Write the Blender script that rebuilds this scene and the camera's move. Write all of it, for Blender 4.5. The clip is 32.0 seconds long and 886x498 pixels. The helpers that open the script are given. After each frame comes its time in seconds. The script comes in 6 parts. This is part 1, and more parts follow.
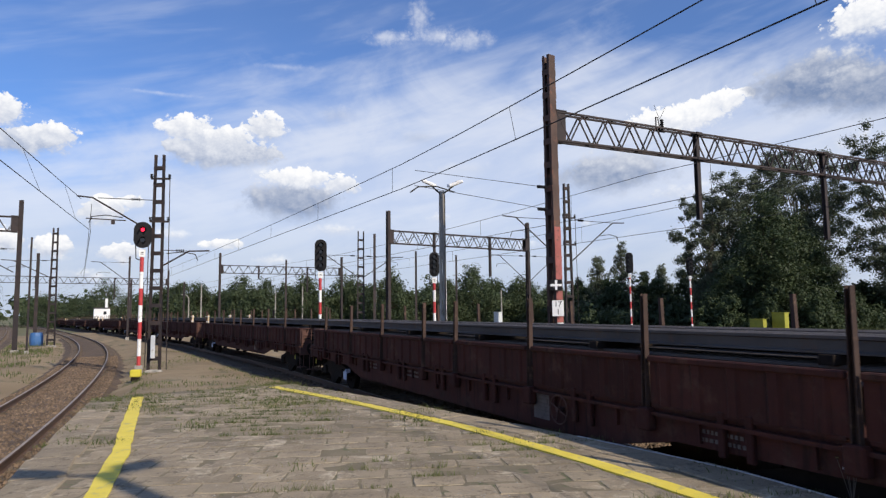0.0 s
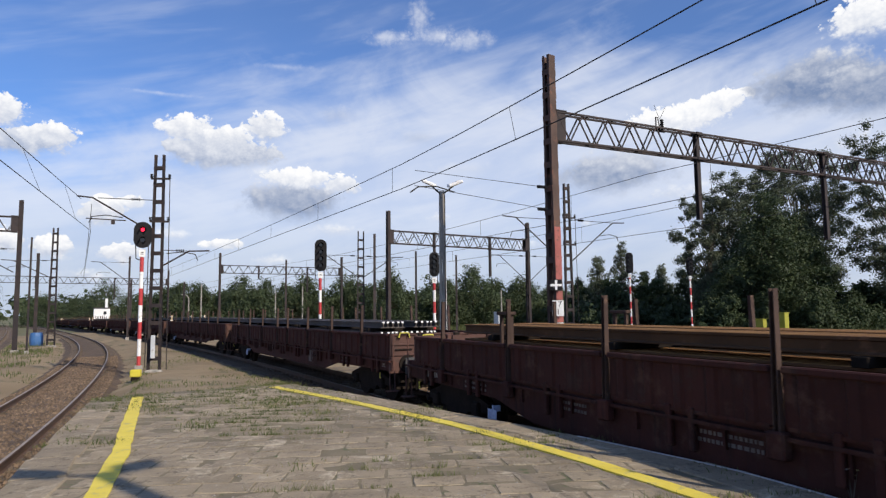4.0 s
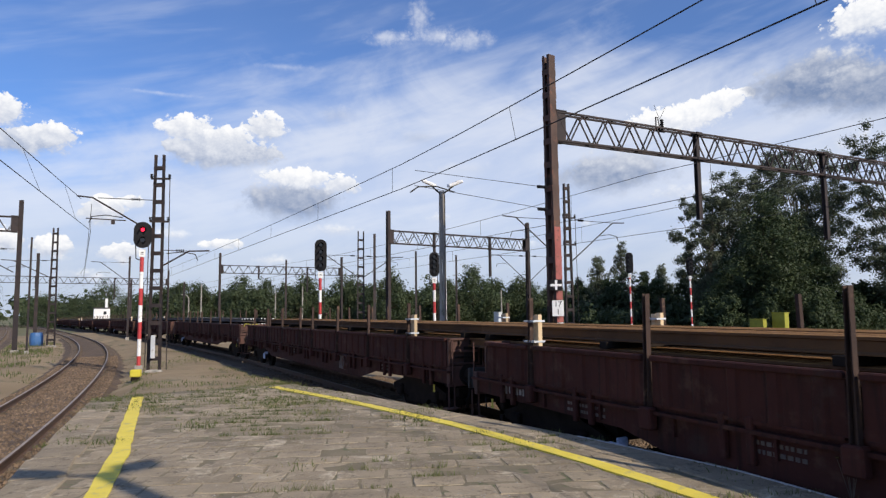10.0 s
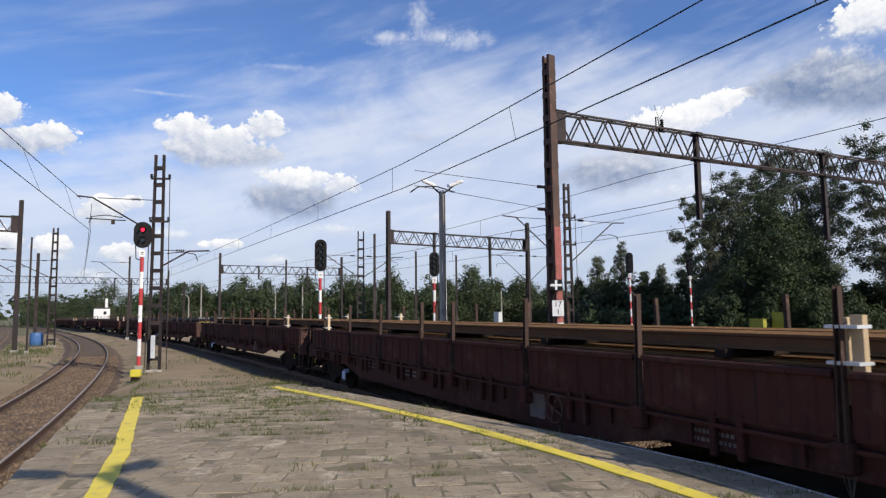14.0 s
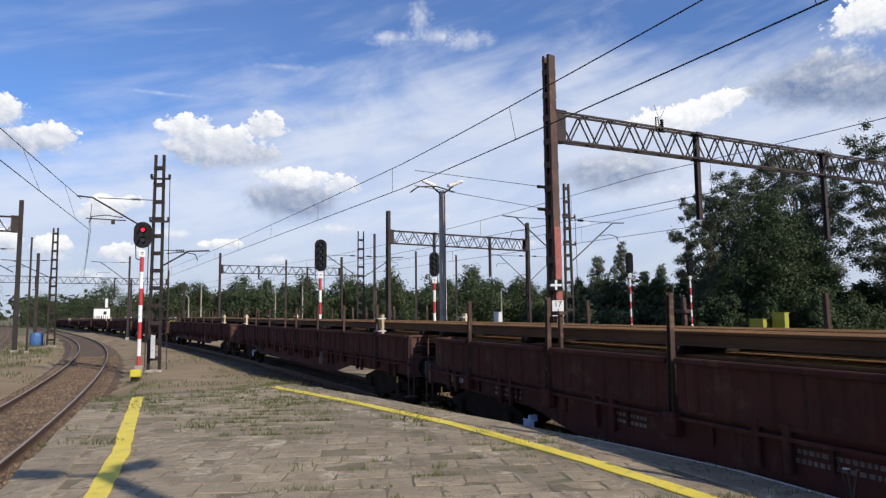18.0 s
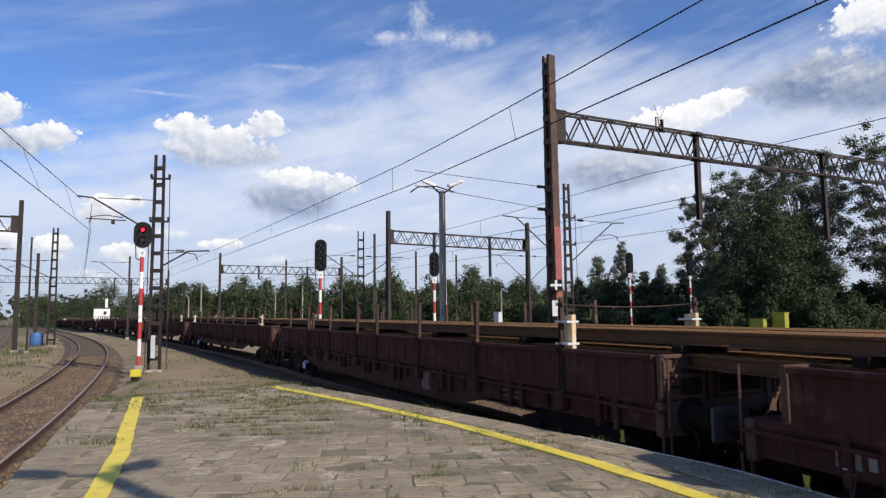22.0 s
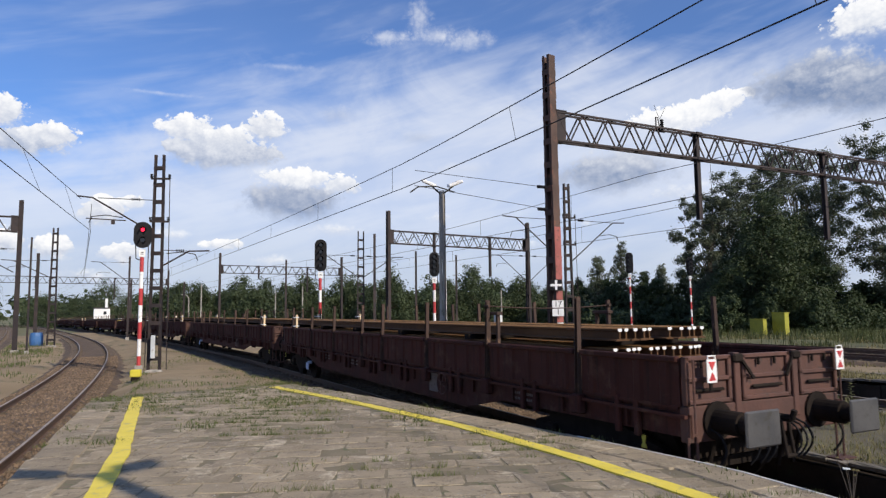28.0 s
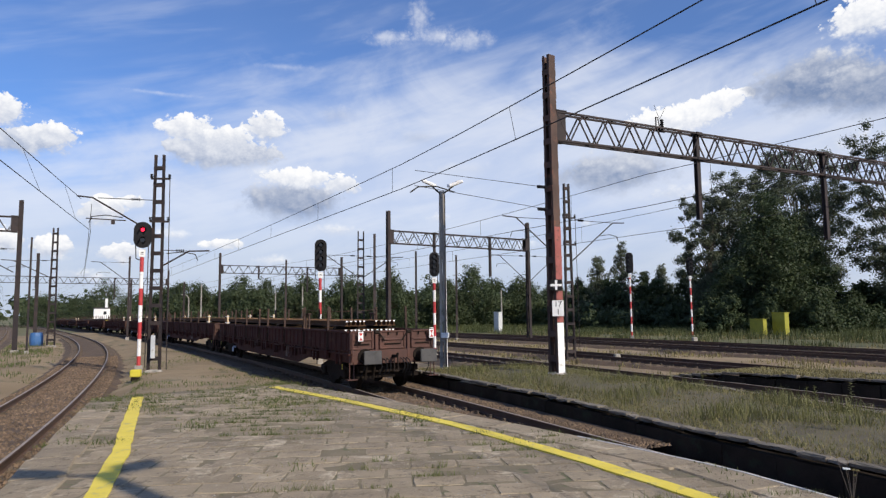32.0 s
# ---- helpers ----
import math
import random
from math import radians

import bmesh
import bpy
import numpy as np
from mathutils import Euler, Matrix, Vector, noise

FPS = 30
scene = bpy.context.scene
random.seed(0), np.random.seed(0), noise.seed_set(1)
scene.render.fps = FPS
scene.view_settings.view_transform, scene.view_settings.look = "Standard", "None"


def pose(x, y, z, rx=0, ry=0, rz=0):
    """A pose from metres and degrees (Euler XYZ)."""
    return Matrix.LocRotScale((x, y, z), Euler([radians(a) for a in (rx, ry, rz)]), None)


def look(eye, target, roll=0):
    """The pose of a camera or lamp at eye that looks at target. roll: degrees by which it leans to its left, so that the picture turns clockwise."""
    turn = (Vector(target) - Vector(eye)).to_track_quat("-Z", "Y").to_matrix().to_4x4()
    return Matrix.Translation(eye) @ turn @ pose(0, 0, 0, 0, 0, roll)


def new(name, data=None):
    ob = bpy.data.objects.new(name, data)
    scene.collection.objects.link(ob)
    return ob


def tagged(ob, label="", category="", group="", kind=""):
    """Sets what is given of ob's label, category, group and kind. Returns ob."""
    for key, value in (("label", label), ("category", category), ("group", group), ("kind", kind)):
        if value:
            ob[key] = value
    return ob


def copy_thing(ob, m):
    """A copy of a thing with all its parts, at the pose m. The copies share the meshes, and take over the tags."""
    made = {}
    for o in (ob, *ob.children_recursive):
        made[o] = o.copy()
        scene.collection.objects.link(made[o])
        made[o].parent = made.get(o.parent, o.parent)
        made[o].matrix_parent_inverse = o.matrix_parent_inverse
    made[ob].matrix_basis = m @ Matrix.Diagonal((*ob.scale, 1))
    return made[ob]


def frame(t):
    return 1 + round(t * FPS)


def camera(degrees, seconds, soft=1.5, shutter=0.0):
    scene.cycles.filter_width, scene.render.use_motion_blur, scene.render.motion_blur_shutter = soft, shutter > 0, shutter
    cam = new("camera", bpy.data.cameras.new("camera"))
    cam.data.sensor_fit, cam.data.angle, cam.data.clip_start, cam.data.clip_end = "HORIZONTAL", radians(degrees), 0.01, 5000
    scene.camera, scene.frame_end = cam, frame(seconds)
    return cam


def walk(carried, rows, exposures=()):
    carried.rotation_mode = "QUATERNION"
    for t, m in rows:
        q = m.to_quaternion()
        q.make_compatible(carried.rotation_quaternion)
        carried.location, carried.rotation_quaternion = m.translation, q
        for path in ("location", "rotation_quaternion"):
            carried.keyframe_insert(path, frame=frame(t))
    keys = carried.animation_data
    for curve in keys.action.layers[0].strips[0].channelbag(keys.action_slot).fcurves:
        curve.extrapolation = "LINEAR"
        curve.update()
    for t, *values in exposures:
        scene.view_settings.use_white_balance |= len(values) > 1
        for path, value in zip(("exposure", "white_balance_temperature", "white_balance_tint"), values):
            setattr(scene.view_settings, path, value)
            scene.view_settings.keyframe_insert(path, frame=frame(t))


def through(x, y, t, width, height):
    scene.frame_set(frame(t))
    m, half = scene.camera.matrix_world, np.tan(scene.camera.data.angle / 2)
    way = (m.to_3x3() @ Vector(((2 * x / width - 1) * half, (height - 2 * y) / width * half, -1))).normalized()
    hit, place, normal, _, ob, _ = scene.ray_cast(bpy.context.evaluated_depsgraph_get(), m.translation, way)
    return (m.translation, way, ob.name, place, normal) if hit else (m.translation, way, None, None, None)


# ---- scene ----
# World: z = 0 is the rail head of the train's track, y looks along the view, metres.
EYE = (0.0, 0.0, 2.28)
PITCH, ROLL = 5.448, -0.6435
cam = camera(68.45, 32.0, soft=1.3, shutter=0.15)
aim = (0.0, math.cos(radians(PITCH)), 2.28 + math.sin(radians(PITCH)))
walk(cam, [(0.0, look(EYE, aim, ROLL)), (32.0, look(EYE, aim, ROLL))], exposures=[(0.0, 0.0), (32.0, 0.0)])

# ---- light ----
SUN_AZ, SUN_EL = 133.0, 34.0        # degrees clockwise from the view's direction, and above the horizon


def node_kit(tree):
    """Short helpers for one node tree."""
    nodes, links = tree.nodes, tree.links

    def feed(sock, v):
        if isinstance(v, bpy.types.NodeSocket):
            links.new(v, sock)
        elif isinstance(v, (tuple, list)) and len(v) == 3 and sock.type == "RGBA":
            sock.default_value = (*v, 1)
        else:
            sock.default_value = v

    def m(op, a, b=0.0, c=0.0, clamp=False):
        n = nodes.new("ShaderNodeMath")
        n.operation, n.use_clamp = op, clamp
        for sock, v in zip(n.inputs, (a, b, c)):
            feed(sock, v)
        return n.outputs[0]

    def mix(f, a, b, blend="MIX"):
        n = nodes.new("ShaderNodeMix")
        n.data_type, n.blend_type = "RGBA", blend
        feed(n.inputs[0], f), feed(n.inputs[6], a), feed(n.inputs[7], b)
        return n.outputs[2]

    def noi(vec, scale, detail=4.0, rough=0.55, dist=0.0):
        n = nodes.new("ShaderNodeTexNoise")
        if vec is not None:
            links.new(vec, n.inputs["Vector"])
        n.inputs["Scale"].default_value, n.inputs["Detail"].default_value = scale, detail
        n.inputs["Roughness"].default_value, n.inputs["Distortion"].default_value = rough, dist
        return n.outputs["Fac"]

    def step(v, lo, hi):
        n = nodes.new("ShaderNodeMapRange")
        n.interpolation_type = "SMOOTHSTEP"
        feed(n.inputs[0], v)
        n.inputs[1].default_value, n.inputs[2].default_value = lo, hi
        return n.outputs[0]

    return nodes, links, m, mix, noi, step


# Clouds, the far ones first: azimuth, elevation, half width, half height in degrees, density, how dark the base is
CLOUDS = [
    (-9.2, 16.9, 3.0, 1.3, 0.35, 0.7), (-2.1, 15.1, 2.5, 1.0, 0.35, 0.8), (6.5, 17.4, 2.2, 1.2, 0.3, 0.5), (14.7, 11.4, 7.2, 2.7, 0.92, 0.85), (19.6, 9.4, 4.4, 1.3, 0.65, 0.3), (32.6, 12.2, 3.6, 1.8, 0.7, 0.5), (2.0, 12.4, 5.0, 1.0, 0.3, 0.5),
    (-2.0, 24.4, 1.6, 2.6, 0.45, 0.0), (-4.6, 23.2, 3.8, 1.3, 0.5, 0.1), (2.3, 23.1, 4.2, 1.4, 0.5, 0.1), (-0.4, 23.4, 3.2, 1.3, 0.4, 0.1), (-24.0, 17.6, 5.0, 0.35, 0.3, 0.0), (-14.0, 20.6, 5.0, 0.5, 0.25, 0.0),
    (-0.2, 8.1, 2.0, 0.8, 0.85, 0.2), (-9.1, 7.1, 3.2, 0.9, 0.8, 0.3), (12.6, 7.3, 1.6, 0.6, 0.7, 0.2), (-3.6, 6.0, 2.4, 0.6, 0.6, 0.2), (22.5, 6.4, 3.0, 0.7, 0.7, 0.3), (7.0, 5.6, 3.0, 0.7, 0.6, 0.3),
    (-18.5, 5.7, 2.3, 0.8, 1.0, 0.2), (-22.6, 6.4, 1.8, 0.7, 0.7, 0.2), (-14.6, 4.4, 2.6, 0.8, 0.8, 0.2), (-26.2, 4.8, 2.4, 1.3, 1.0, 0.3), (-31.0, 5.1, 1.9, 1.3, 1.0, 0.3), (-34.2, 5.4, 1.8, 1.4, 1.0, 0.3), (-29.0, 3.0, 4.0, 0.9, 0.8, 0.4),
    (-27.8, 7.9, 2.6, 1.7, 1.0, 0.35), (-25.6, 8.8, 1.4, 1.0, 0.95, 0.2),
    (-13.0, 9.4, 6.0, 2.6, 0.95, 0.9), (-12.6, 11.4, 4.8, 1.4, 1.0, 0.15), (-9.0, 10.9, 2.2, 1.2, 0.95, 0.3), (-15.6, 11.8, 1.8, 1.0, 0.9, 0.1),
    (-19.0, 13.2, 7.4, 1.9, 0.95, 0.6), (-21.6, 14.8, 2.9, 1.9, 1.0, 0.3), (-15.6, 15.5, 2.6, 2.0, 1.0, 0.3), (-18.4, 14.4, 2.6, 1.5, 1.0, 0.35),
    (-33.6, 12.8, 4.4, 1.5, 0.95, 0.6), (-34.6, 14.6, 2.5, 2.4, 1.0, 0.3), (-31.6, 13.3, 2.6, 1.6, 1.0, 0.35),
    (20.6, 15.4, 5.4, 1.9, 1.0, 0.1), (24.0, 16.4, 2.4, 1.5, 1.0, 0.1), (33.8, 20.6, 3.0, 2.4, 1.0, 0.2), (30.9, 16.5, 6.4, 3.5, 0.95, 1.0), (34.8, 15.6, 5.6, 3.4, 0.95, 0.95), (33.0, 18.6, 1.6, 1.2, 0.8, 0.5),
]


def make_world():
    world = bpy.data.worlds.new("sky")
    scene.world = world
    world.use_nodes = True
    nodes, links, m, mix, noi, step = node_kit(world.node_tree)
    nodes.clear()
    sky = nodes.new("ShaderNodeTexSky")
    sky.sky_type, sky.sun_disc = "NISHITA", False
    sky.sun_elevation, sky.sun_rotation = radians(SUN_EL), radians(SUN_AZ)
    sky.air_density, sky.dust_density, sky.ozone_density = 1.0, 0.6, 2.0
    coord = nodes.new("ShaderNodeTexCoord").outputs["Generated"]
    sep = nodes.new("ShaderNodeSeparateXYZ")
    links.new(coord, sep.inputs[0])
    x, y, z = sep.outputs
    az = m("MULTIPLY", m("ARCTAN2", x, y), 180 / math.pi)
    el = m("MULTIPLY", m("ARCSINE", z), 180 / math.pi)

    def spot(sx, sy, turn=0.0, dx=0.0, dy=0.0):
        """The sky's plane in degrees, stretched, turned and shifted."""
        c, s = math.cos(radians(turn)), math.sin(radians(turn))
        comb = nodes.new("ShaderNodeCombineXYZ")
        a, e = m("ADD", az, dx), m("ADD", el, dy)
        links.new(m("MULTIPLY", m("ADD", m("MULTIPLY", a, c), m("MULTIPLY", e, s)), sx), comb.inputs[0])
        links.new(m("MULTIPLY", m("ADD", m("MULTIPLY", a, -s), m("MULTIPLY", e, c)), sy), comb.inputs[1])
        return comb.outputs[0]

    def billows(where):
        """Rounded lobes of three sizes."""
        big, mid, fine = noi(where, 0.26, 2.0), noi(where, 0.62, 3.0), noi(where, 1.9, 4.0, 0.6)
        lobes = m("ABSOLUTE", m("SUBTRACT", m("MULTIPLY", mid, 2.0), 1.0))
        small = m("ABSOLUTE", m("SUBTRACT", m("MULTIPLY", fine, 2.0), 1.0))
        return m("ADD", m("ADD", m("MULTIPLY", m("SUBTRACT", big, 0.5), 1.6), m("MULTIPLY", m("SUBTRACT", lobes, 0.2), 1.5)), m("MULTIPLY", m("SUBTRACT", small, 0.2), 0.6))

    puff = billows(spot(0.85, 1.0))
    relief = m("SUBTRACT", puff, billows(spot(0.85, 1.0, 0.0, 0.35, 0.45)))
    # a high thin veil with streaks; its upper edge climbs towards the right
    edge = m("MAXIMUM", m("SUBTRACT", 21.6, m("MULTIPLY", m("POWER", m("SUBTRACT", az, 12.0), 2.0), 0.0050)), 13.0)
    streak, wisp = noi(spot(0.07, 0.42, 14.0), 1.0, 4.0, 0.55, 0.3), noi(spot(0.1, 0.16), 1.0, 5.0, 0.6, 0.6)
    depth = m("ADD", m("SUBTRACT", edge, el), m("ADD", m("MULTIPLY", m("SUBTRACT", streak, 0.5), 7.0), m("MULTIPLY", m("SUBTRACT", wisp, 0.5), 9.0)))
    veil = m("MULTIPLY", step(depth, -5.0, 6.0), 0.88)
    rest = m("MULTIPLY", step(noi(coord, 2.2, 6.0, 0.6), 0.50, 0.66), m("SUBTRACT", 1.0, step(y, -0.1, 0.5)))
    veil = m("MAXIMUM", m("MAXIMUM", veil, m("MULTIPLY", rest, 0.4)), m("ADD", 0.07, m("MULTIPLY", step(streak, 0.45, 0.8), 0.25)))
    blue = nodes.new("ShaderNodeVectorMath")
    blue.operation = "MULTIPLY"
    links.new(sky.outputs[0], blue.inputs[0])
    blue.inputs[1].default_value = (0.060, 0.094, 0.147)
    thick = m("ADD", step(m("ADD", m("MULTIPLY", streak, 0.6), m("MULTIPLY", wisp, 0.5)), 0.40, 0.68), 0.0)
    col = mix(veil, blue.outputs[0], mix(thick, (0.58, 0.665, 0.86), (0.74, 0.79, 0.91)))
    col = mix(m("MULTIPLY", m("SUBTRACT", 1.0, step(el, 0.0, 10.0)), 0.65), col, (0.49, 0.565, 0.70))
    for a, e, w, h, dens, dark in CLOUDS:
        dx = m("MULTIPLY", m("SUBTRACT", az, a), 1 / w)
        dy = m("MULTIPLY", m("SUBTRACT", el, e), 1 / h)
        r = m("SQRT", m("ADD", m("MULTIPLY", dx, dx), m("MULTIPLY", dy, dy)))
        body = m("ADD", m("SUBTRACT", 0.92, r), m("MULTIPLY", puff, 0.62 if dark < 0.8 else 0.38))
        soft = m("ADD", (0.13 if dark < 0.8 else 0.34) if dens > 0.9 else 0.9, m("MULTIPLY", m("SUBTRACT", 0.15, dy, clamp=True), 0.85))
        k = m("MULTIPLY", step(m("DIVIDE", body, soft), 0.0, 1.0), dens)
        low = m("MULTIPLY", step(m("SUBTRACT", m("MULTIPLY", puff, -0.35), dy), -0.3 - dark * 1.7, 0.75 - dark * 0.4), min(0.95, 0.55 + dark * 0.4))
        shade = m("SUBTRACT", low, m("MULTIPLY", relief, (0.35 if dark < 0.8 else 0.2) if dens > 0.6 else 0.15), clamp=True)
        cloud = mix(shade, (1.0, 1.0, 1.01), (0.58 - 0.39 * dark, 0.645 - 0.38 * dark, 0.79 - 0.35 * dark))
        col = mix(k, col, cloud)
    bg = nodes.new("ShaderNodeBackground")
    links.new(col, bg.inputs[0])
    bg.inputs[1].default_value = 1.0
    out = nodes.new("ShaderNodeOutputWorld")
    links.new(bg.outputs[0], out.inputs[0])


make_world()
sun = new("sun", bpy.data.lights.new("sun", "SUN"))
sun.data.energy, sun.data.angle, sun.data.color = 5.0, radians(0.6), (1.0, 0.89, 0.74)
sun_way = Vector((math.sin(radians(SUN_AZ)) * math.cos(radians(SUN_EL)), math.cos(radians(SUN_AZ)) * math.cos(radians(SUN_EL)), math.sin(radians(SUN_EL))))
sun.matrix_world = look(sun_way * 200, (0, 0, 0))


# ---- materials ----
def material(name, base, second, rough=0.8, metal=0.0, scale=3.0, fine=40.0, bump=0.3, spread=0.5, third=None, island=False, spec=0.5, coat=0.0):
    """A surface of two base colours mixed at a coarse and a fine scale, with relief; third: blotches of wear or dirt."""
    mt = bpy.data.materials.new(name)
    mt.use_nodes = True
    nodes, links, m, mix, noi, step = node_kit(mt.node_tree)
    bsdf = nodes["Principled BSDF"]
    coord = nodes.new("ShaderNodeTexCoord").outputs["Object"]
    info = nodes.new("ShaderNodeObjectInfo")
    add = nodes.new("ShaderNodeVectorMath")
    links.new(coord, add.inputs[0])
    shift = nodes.new("ShaderNodeCombineXYZ")
    for k in range(3):
        links.new(m("MULTIPLY", info.outputs["Random"], 37.0 + 11 * k), shift.inputs[k])
    links.new(shift.outputs[0], add.inputs[1])
    vec = add.outputs[0]
    coarse, grain = noi(vec, scale, 5.0), noi(vec, fine, 3.0)
    f = m("ADD", m("MULTIPLY", step(coarse, 0.32, 0.68), 0.65), m("MULTIPLY", grain, 0.35))
    col = mix(f, base, second)
    rnd = info.outputs["Random"]
    if island:
        geo = nodes.new("ShaderNodeNewGeometry")
        rnd = geo.outputs["Random Per Island"]
    tone = m("ADD", 1.0 - spread * 0.5, m("MULTIPLY", rnd, spread))
    grey = nodes.new("ShaderNodeCombineColor")
    for k in range(3):
        links.new(tone, grey.inputs[k])
    col = mix(1.0, col, grey.outputs[0], "MULTIPLY")
    if third:
        col = mix(step(noi(vec, scale * 2.3, 6.0, 0.7), 0.54, 0.68), col, third)
    links.new(col, bsdf.inputs["Base Color"])
    links.new(m("ADD", rough - 0.1, m("MULTIPLY", coarse, 0.2), clamp=True), bsdf.inputs["Roughness"])
    bsdf.inputs["Metallic"].default_value = metal
    bsdf.inputs["Specular IOR Level"].default_value = spec
    bsdf.inputs["Coat Weight"].default_value = coat
    if bump:
        bn = nodes.new("ShaderNodeBump")
        bn.inputs["Strength"].default_value, bn.inputs["Distance"].default_value = bump, 0.02
        links.new(m("ADD", coarse, grain), bn.inputs["Height"])
        links.new(bn.outputs[0], bsdf.inputs["Normal"])
    return mt


def leaf_material(name, dark, light, spread=0.6, through=0.3):
    mt = material(name, dark, light, rough=0.6, scale=0.25, fine=3.0, bump=0.0, spread=spread, island=True, spec=0.25)
    nodes, links = mt.node_tree.nodes, mt.node_tree.links
    bsdf = nodes["Principled BSDF"]
    trans = nodes.new("ShaderNodeBsdfTranslucent")
    links.new(bsdf.inputs["Base Color"].links[0].from_socket, trans.inputs[0])
    both = nodes.new("ShaderNodeMixShader")
    both.inputs[0].default_value = through
    links.new(bsdf.outputs[0], both.inputs[1])
    links.new(trans.outputs[0], both.inputs[2])
    links.new(both.outputs[0], nodes["Material Output"].inputs[0])
    return mt


def glow(name, colour, strength):
    mt = bpy.data.materials.new(name)
    mt.use_nodes = True
    bsdf = mt.node_tree.nodes["Principled BSDF"]
    bsdf.inputs["Base Color"].default_value = (*colour, 1)
    bsdf.inputs["Emission Color"].default_value = (*colour, 1)
    bsdf.inputs["Emission Strength"].default_value = strength
    bsdf.inputs["Roughness"].default_value = 0.3
    return mt


M_DIRT = material("trampled_dirt", (0.170, 0.121, 0.065), (0.285, 0.213, 0.122), 0.95, scale=0.35, fine=14, bump=0.7, spread=0.0, third=(0.115, 0.108, 0.052))
M_BALLAST = material("rusty_ballast", (0.055, 0.035, 0.021), (0.130, 0.086, 0.050), 0.95, scale=1.2, fine=22, bump=1.0, spread=0.0, third=(0.075, 0.055, 0.04))
M_STONE = material("ballast_stone", (0.075, 0.049, 0.031), (0.165, 0.115, 0.074), 0.95, scale=4, fine=30, bump=0.3, spread=0.9, island=True)


def paving(name, island):
    """Worn concrete paving: warm grey slabs with broad stains, pale scuffs and fine speckle that run on from slab to slab."""
    mt = material(name, (0.215, 0.170, 0.112), (0.335, 0.270, 0.182), 0.93, scale=1.9, fine=55, bump=0.7, spread=0.18, island=island)
    nodes, links, m, mix, noi, step = node_kit(mt.node_tree)
    bsdf = nodes["Principled BSDF"]
    col = bsdf.inputs["Base Color"].links[0].from_socket
    where = nodes.new("ShaderNodeNewGeometry").outputs["Position"]
    col = mix(m("MULTIPLY", step(noi(where, 0.7, 6.0, 0.7), 0.47, 0.66), 0.6), col, (0.14, 0.112, 0.072))
    col = mix(m("MULTIPLY", step(noi(where, 2.2, 8.0, 0.8, 0.8), 0.53, 0.66), 0.75), col, (0.52, 0.445, 0.325))
    col = mix(m("MULTIPLY", step(noi(where, 7.0, 7.0, 0.8), 0.53, 0.64), 0.75), col, (0.085, 0.068, 0.045))
    col = mix(m("MULTIPLY", step(noi(where, 30.0, 3.0, 0.7), 0.60, 0.70), 0.5), col, (0.44, 0.38, 0.28))
    links.new(col, bsdf.inputs["Base Color"])
    return mt


M_SLAB = paving("concrete_slab", False)
M_SLAB2 = paving("concrete_slab_field", True)
M_JOINT = material("joint_earth", (0.125, 0.102, 0.064), (0.21, 0.172, 0.108), 0.97, scale=2.0, fine=40, bump=0.6, spread=0.0, third=(0.08, 0.095, 0.032))
M_CONC = material("old_concrete", (0.24, 0.225, 0.20), (0.36, 0.33, 0.29), 0.9, scale=1.5, fine=30, bump=0.5, spread=0.2, third=(0.15, 0.14, 0.12))
# Edge-wall concrete, its base taken near black to carry the walls' shade.
M_WALLC = material("shade_dark_concrete", (0.016, 0.0125, 0.0095), (0.042, 0.032, 0.024), 0.95, spec=0.12, scale=1.2, fine=25, bump=0.5, spread=0.2, third=(0.035, 0.04, 0.025))
M_YELLOW = material("yellow_line_paint", (0.62, 0.49, 0.05), (0.72, 0.58, 0.09), 0.8, scale=3, fine=35, bump=0.3, spread=0.1, third=(0.45, 0.38, 0.14))
M_RAIL = material("rail_rust", (0.07, 0.042, 0.03), (0.12, 0.07, 0.045), 0.75, 0.2, scale=3, fine=40, bump=0.2, spread=0.1)
M_HEAD = material("polished_rail_head", (0.20, 0.165, 0.135), (0.30, 0.255, 0.21), 0.65, 0.0, scale=2, fine=30, bump=0.05, spread=0.1)
M_SLEEPER = material("oily_sleeper", (0.065, 0.048, 0.034), (0.125, 0.092, 0.064), 0.95, scale=3, fine=30, bump=0.5, spread=0.5)
M_MAST = material("mast_steel", (0.019, 0.016, 0.018), (0.042, 0.032, 0.031), 0.75, 0.0, spec=0.3, scale=1.6, fine=25, bump=0.2, spread=0.4, third=(0.062, 0.037, 0.030))
M_RUSTY = material("rusty_mast_steel", (0.048, 0.032, 0.028), (0.105, 0.066, 0.052), 0.8, 0.0, spec=0.3, scale=1.2, fine=25, bump=0.3, spread=0.2, third=(0.16, 0.075, 0.052))
M_WIRE = material("wire_metal", (0.02, 0.02, 0.022), (0.04, 0.038, 0.036), 0.6, 0.4, scale=2, fine=20, bump=0.0, spread=0.1)
M_BLACK = material("black_enamel", (0.008, 0.008, 0.010), (0.018, 0.018, 0.02), 0.85, spec=0.2, scale=3, fine=30, bump=0.05, spread=0.2)
M_RED = material("signal_red_paint", (0.36, 0.025, 0.03), (0.48, 0.045, 0.045), 0.6, scale=3, fine=30, bump=0.1, spread=0.1, third=(0.26, 0.03, 0.03))
M_WHITE = material("weathered_white_paint", (0.66, 0.66, 0.66), (0.80, 0.80, 0.78), 0.6, scale=3, fine=30, bump=0.1, spread=0.1, third=(0.52, 0.50, 0.46))
M_WAGON = material("wagon_brown_paint", (0.038, 0.0135, 0.0115), (0.068, 0.024, 0.019), 0.85, 0.0, spec=0.18, scale=1.1, fine=18, bump=0.25, spread=0.25, third=(0.050, 0.026, 0.021))
